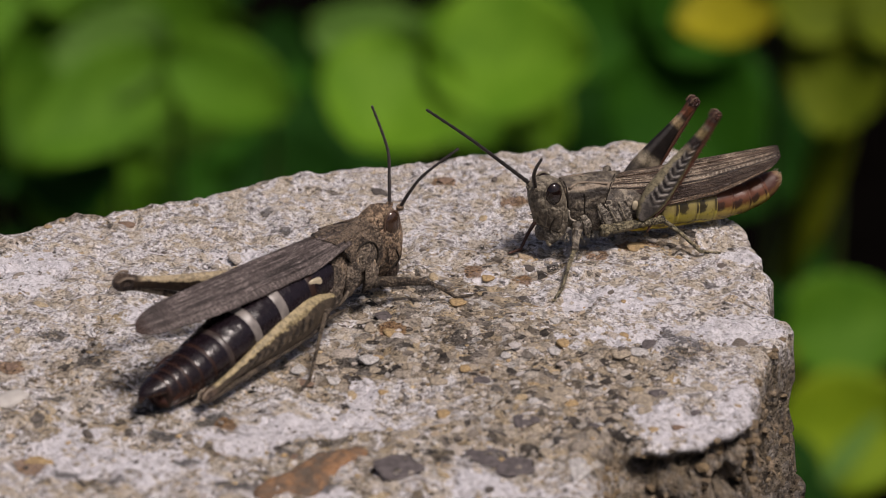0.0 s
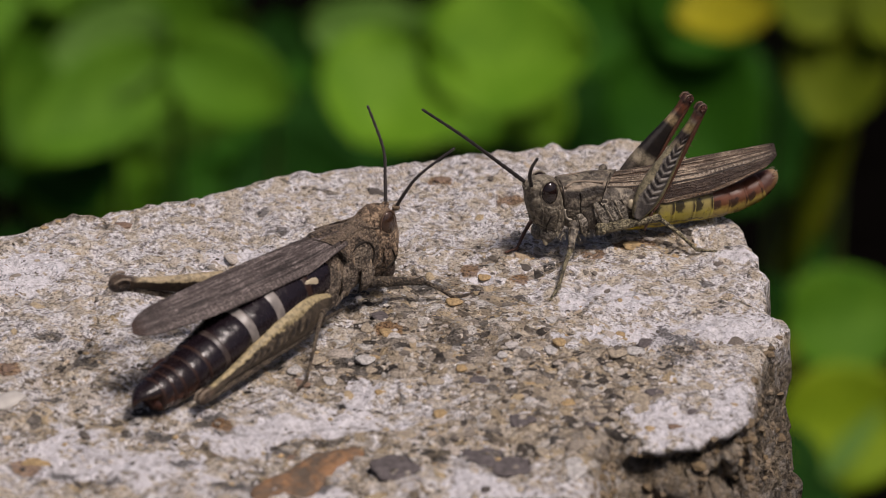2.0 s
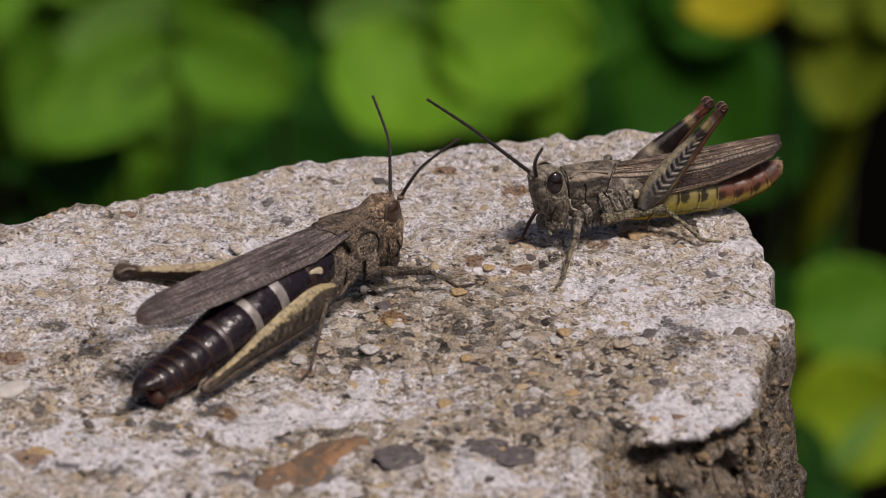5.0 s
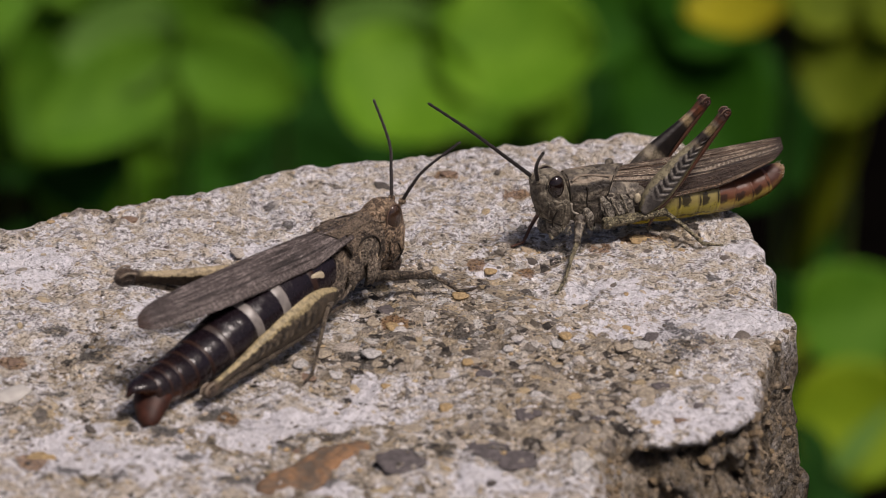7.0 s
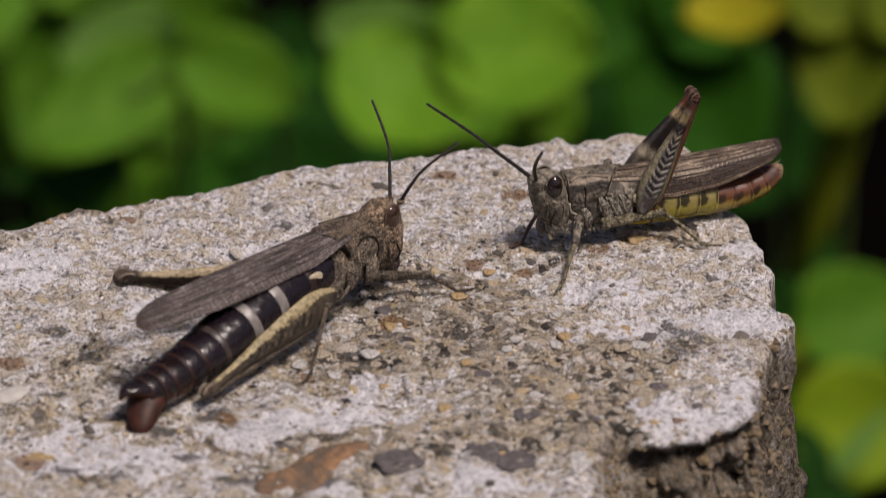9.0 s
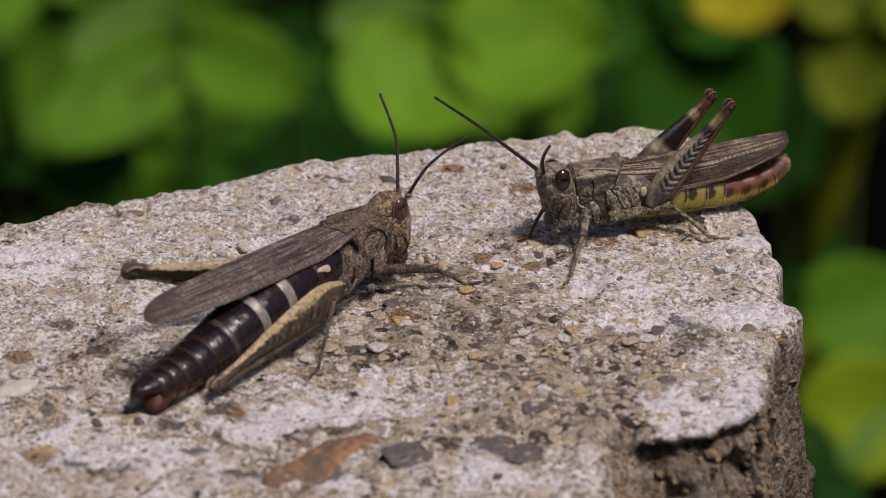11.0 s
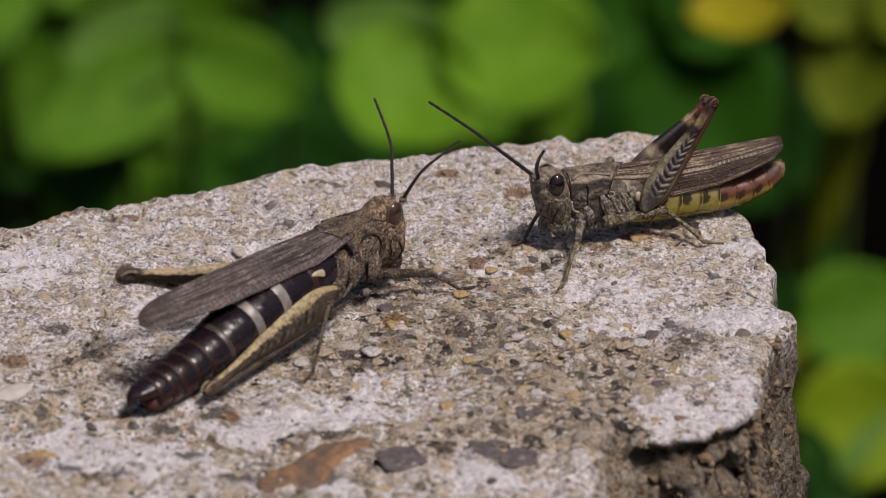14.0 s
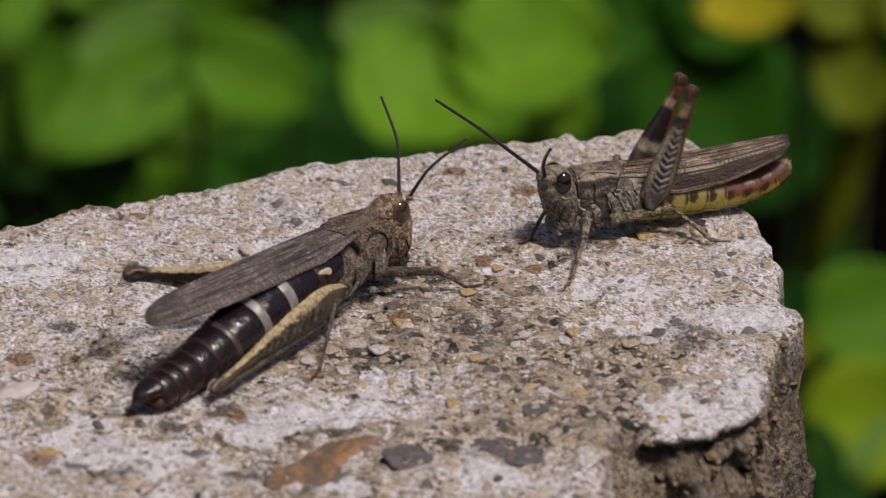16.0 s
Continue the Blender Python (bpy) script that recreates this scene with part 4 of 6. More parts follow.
def head(thing, c, r, skin, eye_mat, eyes, eye_r, slant, antennae, ant_mat, ant_r, ridge=None, jaw=None, rim=None):
    ridge, jaw = ridge or skin, jaw or skin

    def fn(p):
        q = p.copy()
        q.x += slant * p.z * (0.5 + 0.5 * max(p.x, -0.2))
        q.x -= 0.16 * slant * max(-p.z, 0) * p.x
        q.y *= 1.0 - 0.22 * max(p.z, 0) ** 2 - 0.22 * max(-p.z, 0) ** 1.5
        if p.x > 0.3:
            q.x += 0.10 * math.exp(-(p.y / 0.22) ** 2) * (1 - abs(p.z)) ** 0.5
            q.x -= 0.07 * math.exp(-((abs(p.y) - 0.36) / 0.10) ** 2) * (1 if p.z < 0.6 else 0)
        return q
    hd = part("head", blob(fresh(), c, r, 2.35, 40, 30, fn), skin, thing)
    for x, y, z in eyes:
        part("eye", blob(fresh(), (x, y, z), eye_r, 2.0, 20, 14), eye_mat, hd, "glossy oval compound eye")
        sd = 1 if y > 0 else -1
        ring = [(x + 1.05 * eye_r[0] * math.cos(k * math.pi / 10), y + sd * eye_r[1] * 0.12, z + 1.04 * eye_r[2] * math.sin(k * math.pi / 10)) for k in range(21)]
        part("eye_rim", rod(ring, 0.055, 0.055, 6, 1), rim or ridge, hd, "narrow raised rim round the eye")
    for pts in antennae:
        line = dense([(*p, 0, 0) for p in pts], 15)
        bm = loft(fresh(), [(*q[:3], *(2 * [ant_r * (1 - 0.38 * i / len(line)) * (1.0 if i % 3 else 0.80)])) for i, q in enumerate(line)], 8, up=(0.05, 0.1, 1))
        part("antenna", bm, ant_mat, hd, "thin dark segmented antenna")
        b0 = pts[0]
        part("antenna_socket", blob(fresh(), b0, (ant_r * 1.9, ant_r * 1.9, ant_r * 1.7), 2.0, 12, 8), skin, hd)
    x0, z0 = c[0] + r[0] * (0.50 - 0.42 * slant), c[2] - r[2] * 0.62
    for s in (1, -1):
        part("mandible", blob(fresh(), (x0 - 0.15 * r[0], s * r[1] * 0.45, z0 - 0.12 * r[2]), (r[0] * 0.42, r[1] * 0.34, r[2] * 0.30), 2.2, 16, 10), jaw, hd)
        y = s * r[1] * 0.55
        part("palp", rod([(x0 - 0.3, y, z0 - 0.1 * r[2]), (x0 + 0.1, y * 1.1, z0 - 0.28 * r[2]), (x0 - 0.05, y * 1.1, z0 - 0.42 * r[2])], 0.12, 0.10, 8), CREAM, hd, "pale jointed mouth palp")
    for s in (1, -1):
        f = [(c[0] + r[0] * (0.93 + slant * 0.5), s * 0.17 * r[1], c[2] + r[2] * 0.72), (c[0] + r[0] * 1.05, s * 0.19 * r[1], c[2] + r[2] * 0.25), (c[0] + r[0] * (0.96 - slant * 0.3), s * 0.24 * r[1], c[2] - r[2] * 0.38)]
        part("facial_keel", rod(f, 0.06, 0.055, 8, 4), ridge, hd)
        e = [(c[0] + r[0] * (0.45 + slant * 0.2), s * 0.87 * r[1], c[2] + r[2] * 0.20), (c[0] + r[0] * 0.55, s * 0.86 * r[1], c[2] - r[2] * 0.15), (c[0] + r[0] * 0.62, s * 0.70 * r[1], c[2] - r[2] * 0.5)]
        part("cheek_ridge", rod(e, 0.06, 0.05, 8, 4), ridge, hd)
        e = [(c[0] - r[0] * 0.35, s * 1.0 * r[1], c[2] + r[2] * 0.1), (c[0] - r[0] * 0.28, s * 0.98 * r[1], c[2] - r[2] * 0.3), (c[0] - r[0] * 0.1, s * 0.86 * r[1], c[2] - r[2] * 0.62)]
        part("cheek_edge", rod(e, 0.055, 0.045, 8, 4), ridge, hd)
    for s in (1, -1):
        e = [(c[0] + r[0] * 0.10, s * 1.0 * r[1], c[2] - r[2] * 0.05), (c[0] + r[0] * 0.35, s * 0.93 * r[1], c[2] - r[2] * 0.36), (c[0] + r[0] * 0.30, s * 0.80 * r[1], c[2] - r[2] * 0.62)]
        part("cheek_seam", rod(e, 0.045, 0.04, 6, 4), SEAM, hd, "dark seam across the cheek")
        e = [(c[0] + r[0] * 0.80, s * 0.62 * r[1], c[2] - r[2] * 0.34), (c[0] + r[0] * 0.45, s * 0.86 * r[1], c[2] - r[2] * 0.42), (c[0] - r[0] * 0.15, s * 0.92 * r[1], c[2] - r[2] * 0.58)]
        part("cheek_seam", rod(e, 0.04, 0.035, 6, 4), SEAM, hd, "dark seam across the cheek")
    part("upper_lip", blob(fresh(), (x0 + 0.22 * r[0], 0, z0 - 0.16 * r[2]), (r[0] * 0.30, r[1] * 0.42, r[2] * 0.22), 2.4, 16, 10), jaw, hd)
    return hd


def pronotum(thing, x0, x1, top, hw, hh, skin, rear_reach, keel, rim=None, dip=0.0, boxy=3.0):
    st = []
    for k in range(13):
        t = k / 12
        st.append((x0 + (x1 - x0) * t, 0, top - hh - dip * (1 - t) + 0.04 * math.sin(t * 9), hw * (0.90 + 0.10 * math.sin(1.8 * t)), hh * (0.98 + 0.03 * math.sin(3 * t) - 0.05 * max(0, t - 0.8) * 5)))

    def shape(s, a, w, h):
        h = h if h > 0 else h * 0.95
        ridge = 0.09 * math.exp(-(w / 0.12) ** 2) + 0.05 * math.exp(-((abs(w) - 0.62) / 0.08) ** 2)
        return w, h + (ridge if h > 0.3 else 0)
    bm = loft(fresh(), st, 48, boxy, shape=shape)
    lo = top - hh - dip * 0.5
    for v in bm.verts:
        t = (v.co.x - x0) / (x1 - x0)
        if t > 0.6:
            v.co.x -= rear_reach * (t - 0.6) / 0.4 * max(0.0, (v.co.z - lo) / hh) * (1 - 0.6 * abs(v.co.y) / hw)
        if abs(t - 0.45) < 0.05 and v.co.z > lo - 0.3:
            v.co.z -= 0.04
            v.co.y *= 0.97
    pn = part("pronotum", bm, skin, thing)
    ring = []
    for k in range(17):
        a = math.pi * k / 16
        y, q = math.cos(a), math.sin(a)
        ring.append((x0 + 0.06, 0.90 * hw * spow(y, boxy), lo - dip * 0.5 + hh * 0.99 * spow(q, boxy)))
    part("front_groove", rod(ring, 0.045, 0.045, 6, 1), SEAM, pn, "dark groove behind the head")
    ring = []
    for k in range(25):
        y, q = 0.985 * spow(math.cos(math.pi * k / 24), boxy), 0.96 * spow(math.sin(math.pi * k / 24), boxy)
        ring.append((x1 - rear_reach * max(0.0, q + (0.5 * dip) / hh) * (1 - 0.6 * abs(y)) - 0.02, hw * y, lo + dip * 0.5 + hh * q))
    part("rear_groove", rod(ring, 0.035, 0.035, 6, 1), SEAM, pn, "dark rear margin of the back plate")
    z = top + 0.05 * hh
    part("median_keel", rod([(x0, 0, z - 0.06 - dip), (x0 * 0.5 + x1 * 0.5, 0, z - dip * 0.5), (x1 - rear_reach, 0, z - 0.02)], 0.05, 0.05, 8, 4), skin, pn)
    for s in (1, -1):
        y = s * hw * 0.70
        part("side_keel", rod([(x0 - 0.05, y * 1.05, top - dip - 0.16 * hh), (x0 * 0.6 + x1 * 0.4, y * 0.72, top - dip * 0.6 - 0.06 * hh), (x1 - 0.2, y * 1.15, top - 0.19 * hh)], 0.07, 0.06, 8, 4), keel, pn, "narrow raised keel along the back plate")
        rim_line = []
        for t, q in ((-0.01, -0.1), (0.02, -0.45), (0.16, -0.68), (0.45, -0.74), (0.75, -0.62), (0.93, -0.40), (1.0, -0.05)):
            rim_line.append((x0 + (x1 - x0) * t, s * hw * (0.02 + (0.91 + 0.08 * t) * (1 - (-q / 0.95) ** boxy) ** (1 / boxy)), lo + dip * (t - 0.5) + hh * q))
        part("lobe_rim", rod(rim_line, 0.075, 0.07, 8, 3), rim or keel, pn, "pale rounded lower rim")
        seam = [(x0 + (x1 - x0) * t, s * hw * 0.985 * (0.91 + 0.08 * t), lo + dip * (t - 0.5) + hh * q) for t, q in ((0.42, 0.55), (0.45, 0.25), (0.43, -0.1), (0.46, -0.42))]
        part("lobe_furrow", rod(seam, 0.045, 0.04, 6, 3), SEAM, pn, "dark furrow across the side lobe")
    return pn


def forewing(thing, side, base, tip, width, drop, material, label, fold=0.64, overlap=0.12, blunt=0.5, roof=0.45, flare=0.6, pivot=0.35, arch=0.15, deep=((0, 0.5), (0.5, 1.0), (1, 1.0)), wide=((0, 0.6), (0.3, 1.0), (1, 1.0)), ends=0.78):
    """Leathery forewing: roofed over the back, folded along the flank, tapering to a rounded tip."""
    bm = fresh()
    la, lc = bm.verts.layers.float["along"], bm.verts.layers.float["across"]
    ns, nw = 64, 22
    layers = []
    for off in (0.0, -0.07):
        grid = []
        for i in range(ns + 1):
            s = i / ns
            x = base[0] + (tip[0] - base[0]) * s
            close = 1.0 if s < ends else max(0.0, 1 - ((s - ends) / (1 - ends)) ** 2.2) ** blunt
            zt = base[2] + (tip[2] - base[2]) * s + arch * math.sin(s * 3.1)
            y0 = base[1] + (tip[1] - base[1]) * s
            dr = drop * float(np.interp(s, [q[0] for q in deep], [q[1] for q in deep]))
            wd = float(np.interp(s, [q[0] for q in wide], [q[1] for q in wide]))
            row = []
            for j in range(nw + 1):
                w = j / nw
                w0 = pivot + (w - pivot) * close
                past = 0.5 * ((w0 - fold) + math.sqrt((w0 - fold) ** 2 + 0.006))
                q, p = max(0.0, w0 - past) / fold, past / (1 - fold)
                y = -overlap + (width * wd + overlap) * q + flare * wd * p
                z = zt - roof * dr * q ** 1.4 - (1 - roof) * dr * p
                ripple = 0.02 * math.sin(w * 44) * close
                crease = -0.04 * math.exp(-((w0 - fold) / 0.035) ** 2)
                v = bm.verts.new((x, y0 + side * (y + ripple + off * 0.6), z + ripple + off + crease))
                v[la], v[lc] = s, w0
                row.append(v)
            grid.append(row)
        layers.append(grid)
    for grid in layers:
        for i in range(ns):
            for j in range(nw):
                bm.faces.new((grid[i][j], grid[i + 1][j], grid[i + 1][j + 1], grid[i][j + 1]))
    a, b = layers
    edge = [(i, 0) for i in range(ns)] + [(ns, j) for j in range(nw)] + [(i, nw) for i in range(ns, 0, -1)] + [(0, j) for j in range(nw, 0, -1)]
    for (i, j), (k, l) in zip(edge, edge[1:] + edge[:1]):
        bm.faces.new((a[i][j], a[k][l], b[k][l], b[i][j]))
    return part("forewing", bm, material, thing, label)


def ring_segment(thing, c0, c1, r0, r1, material, band_mat, bulge=1.06, label="", band=0.90):
    """One abdomen ring with the soft band by which it slides into the next."""
    c0, c1 = Vector(c0), Vector(c1)
    st = []
    for t, k in ((-0.10, 0.93), (0.0, 0.965), (0.06, 0.985), (0.3, 0.5 + 0.5 * bulge), (0.65, bulge), (0.88, 0.4 + 0.6 * bulge), (0.97, 1.0), (1.0, 0.96)):
        c = c0.lerp(c1, t)
        w, h = r0[0] + (r1[0] - r0[0]) * t, r0[1] + (r1[1] - r0[1]) * t
        st.append((*c, w * k, h * k))
    seg = part("abdomen_segment", loft(fresh(), st, 28, 2.1), material, thing, label)
    st = []
    flush = 0.4 + 0.6 * bulge
    run = [(band - 0.03, 0.9), (band, bulge * 1.006)] + ([(0.88, flush * 1.008)] if band < 0.86 else []) + [(0.965, 1.008), (1.03, 0.99), (1.12, 0.95), (1.16, 0.85)]
    if band >= 0.86:
        run[1] = (band, flush * 1.004)
    for t, k in run:
        c = c0.lerp(c1, t)
        w, h = r0[0] + (r1[0] - r0[0]) * t, r0[1] + (r1[1] - r0[1]) * t
        st.append((*c, w * k, h * k))
    part("membrane", loft(fresh(), st, 28, 2.1), band_mat, seg)
    return seg


def hind_leg(thing, length, depth, thick, mats, hip, turn, label, knee_mat, tibia_gap=0.0, slim=1.0, knob=1.0):
    """Jumping leg with its origin at the hip and the thigh along its own -x; the shin is folded under it."""
    fm, tm = mats
    prof = [(0.0, .30), (.04, .52), (.10, .80), (.18, .97), (.28, 1.0), (.42, .90), (.56, .74), (.70, .56), (.82, .44), (.88, .43), (.92, .50), (.96, .54), (.99, .42), (1.01, .20)]
    st = dense([(-length * s, 0, 0.10 * depth * math.sin(math.pi * s) - 0.02 * depth, thick * (0.35 + 0.65 * k), depth * k) for s, k in [(s, k * (1 - (1 - slim) * min(1.0, max(0.0, s - 0.35) / 0.4))) for s, k in prof]], 2)

    def shape(s, a, w, h):
        ridge = 1 + 0.10 * math.exp(-((h - 0.62) / 0.08) ** 2) + 0.10 * math.exp(-((h + 0.62) / 0.08) ** 2)
        return w * ridge, h
    leg = part("hind_leg", loft(fresh(), st, 36, 2.5, shape=shape), fm, thing, label)
    k = depth
    low = -0.40 * k
    shin = [(-length * 0.985, 0, low + 0.15 * k), (-length * 0.80, 0, low - 0.06 * k), (-length * 0.5, 0, low - 0.36 * k - tibia_gap), (-length * 0.22, 0, low - 0.60 * k - tibia_gap), (-length * 0.10, 0, low - 0.52 * k - tibia_gap)]
    tb = part("shin", rod(shin, 0.21 * k, 0.15 * k, 10, 3), tm, leg, "slim spiny shin folded under the thigh")
    part("knee", blob(fresh(), (-length * 0.968, 0, -0.04 * depth), (length * 0.046 * knob, thick * 0.72 * knob, depth * 0.55 * slim * knob), 2.2, 18, 12), knee_mat, leg, "rounded knee")
    for sd in (1, -1):
        part("knee_crescent", rod([(-length * 0.94, sd * thick * 0.62 * knob, depth * 0.44 * slim * knob), (-length * 0.985, sd * thick * 0.60 * knob, depth * 0.44 * slim * knob), (-length * (1.0 + 0.012 * knob), sd * thick * 0.45 * knob, depth * 0.05)], 0.08 * depth, 0.06 * depth, 8, 4), KNEE_EDGE if length < 8 else PALE_KEEL, leg, "paler crescent round the knee")
    bm = fresh()
    for i in range(11):
        p = Vector(shin[1]).lerp(Vector(shin[3]), i / 10)
        for sd in (1, -1):
            loft(bm, [(p.x, p.y + sd * 0.1 * k, p.z - 0.10 * k, 0.035 * k, 0.035 * k), (p.x + 0.05 * k, p.y + sd * 0.22 * k, p.z - 0.36 * k, 0.006 * k, 0.006 * k)], 5, up=(1, 0.1, 0.1))
    part("spines", bm, tm, leg)
    part("tarsus", rod([shin[-1], (-length * 0.02, 0, shin[-1][2] - 0.1 * k), (length * 0.06, 0, shin[-1][2] - 0.25 * k)], 0.14 * k, 0.08 * k, 8), tm, leg)
    leg.matrix_basis = pose(hip[0] * MM, hip[1] * MM, hip[2] * MM) @ turn
    return leg


def walking_leg(thing, thing_pose, name, coxa, knee, ankle, toe, r, mat_leg, mat_shin):
    gz = foot_height(thing_pose, ankle[0], ankle[1])
    tz = foot_height(thing_pose, toe[0], toe[1])
    ankle = (ankle[0], ankle[1], gz + ankle[2])
    toe = (toe[0], toe[1], tz + 0.08)
    a, b = Vector(coxa), Vector(knee)
    st = [(*a.lerp(b, t), r * k, r * k * 1.15) for t, k in ((0, .7), (.12, 1.1), (.35, 1.15), (.7, .85), (.9, .85), (1.0, .95), (1.05, .5))]
    leg = part(name, loft(fresh(), dense(st, 1), 12, 2.2, up=(0.03, 0.05, 1)), mat_leg, thing)
    part("coxa", blob(fresh(), coxa, (r * 1.5, r * 1.3, r * 1.7), 2.2, 14, 10), mat_leg, leg)
    c = Vector(ankle)
    mid = b.lerp(c, 0.5) + Vector((0, 0, 0.10))
    part("shin", rod([b, mid, c], r * 0.62, r * 0.42, 8, 3), mat_shin, leg)
    d = Vector(toe)
    part("tarsus", loft(fresh(), dense([(*c, r * .5, r * .5), (*c.lerp(d, .35), r * .45, r * .4), (*c.lerp(d, .45), r * .3, r * .3), (*c.lerp(d, .8), r * .45, r * .35), (*d, r * .2, r * .2)], 1), 8, up=(0.03, 0.05, 1)), mat_shin, leg)
    return leg


def thorax(thing, x0, x1, zc, hw, hh, skin, plates, plate_mat, rim, thick=0.13):
    st = [(x0 + (x1 - x0) * t, 0, zc, hw * k, hh * k) for t, k in ((0, .5), (.12, .72), (.3, .88), (.55, 1.02), (.75, 1.0), (.93, .9), (1, .65))]
    th = part("thorax", loft(fresh(), dense(st, 2), 32, 2.4), skin, thing)
    for s in (1, -1):
        for (ax, az), (bx, bz), w in plates:
            y = s * hw * 0.95
            part("pleural_plate", loft(fresh(), dense([(ax, y * 0.92, az, .06, w * .5), (ax + (bx - ax) * .3, y * 1.10, az + (bz - az) * .3, thick, w), (ax + (bx - ax) * .7, y * 1.10, az + (bz - az) * .7, thick, w * .9), (bx, y * .95, bz, .05, w * .4)], 2), 12, 2.5, up=(1, 0, 0.01)), plate_mat, th)
            part("pleural_seam", rod([(ax - 0.45 * w - 0.14, y * 0.97, az), ((ax + bx) / 2 - 0.6 * w - 0.12, y * 1.05, (az + bz) / 2), (bx - 0.45 * w - 0.1, y * 0.97, bz)], 0.06, 0.05, 6, 3), SEAM, th, "dark seam between flank plates")
            part("plate_rim", rod([(ax + 0.35 * w, y * 1.02, az), ((ax + bx) / 2 + 0.5 * w, y * 1.17, (az + bz) / 2), (bx + 0.35 * w, y * 1.02, bz)], 0.065, 0.05, 6, 3), rim, th, "pale rim of a flank plate")
    return th


F_POSE = pose(-2.44 * MM, -5.09 * MM, -0.23 * MM, 0, 0, 45)
M_POSE = pose(6.3 * MM, 0.5 * MM, -0.61 * MM, 0, 0, 200)
F_CENTRES = [(-4.70, -0.10, 3.10), (-6.80, -0.34, 2.98), (-9.25, -0.64, 2.72), (-11.20, -0.89, 2.32), (-13.15, -1.09, 1.87), (-14.40, -1.22, 1.58), (-15.40, -1.34, 1.38), (-16.40, -1.46, 1.24), (-17.10, -1.54, 1.16), (-17.80, -1.60, 1.10)]
F_RADII = [(1.27, 1.32), (1.47, 1.44), (1.54, 1.47), (1.47, 1.38), (1.35, 1.22), (1.26, 1.12), (1.19, 1.07), (1.12, 1.02), (1.03, 0.95), (0.92, 0.86)]


def bristles(thing, spots, length, material):
    """Short fine hairs: spots are (place, direction, spread, count)."""
    rnd = random.Random(12)
    bm = fresh()
    for (x, y, z), d, spread, count in spots:
        for i in range(count):
            p = Vector((x + rnd.uniform(-1, 1) * spread[0], y + rnd.uniform(-1, 1) * spread[1], z + rnd.uniform(-1, 1) * spread[2]))
            q = p + (Vector(d) + Vector([rnd.uniform(-0.45, 0.45) for _ in range(3)])).normalized() * length * rnd.uniform(0.6, 1.2)
            loft(bm, [(*p, 0.018, 0.018), (*q, 0.005, 0.005)], 3, up=(0.3, 0.2, 1))
    return part("bristles", bm, material, thing, "short fine pale hairs")


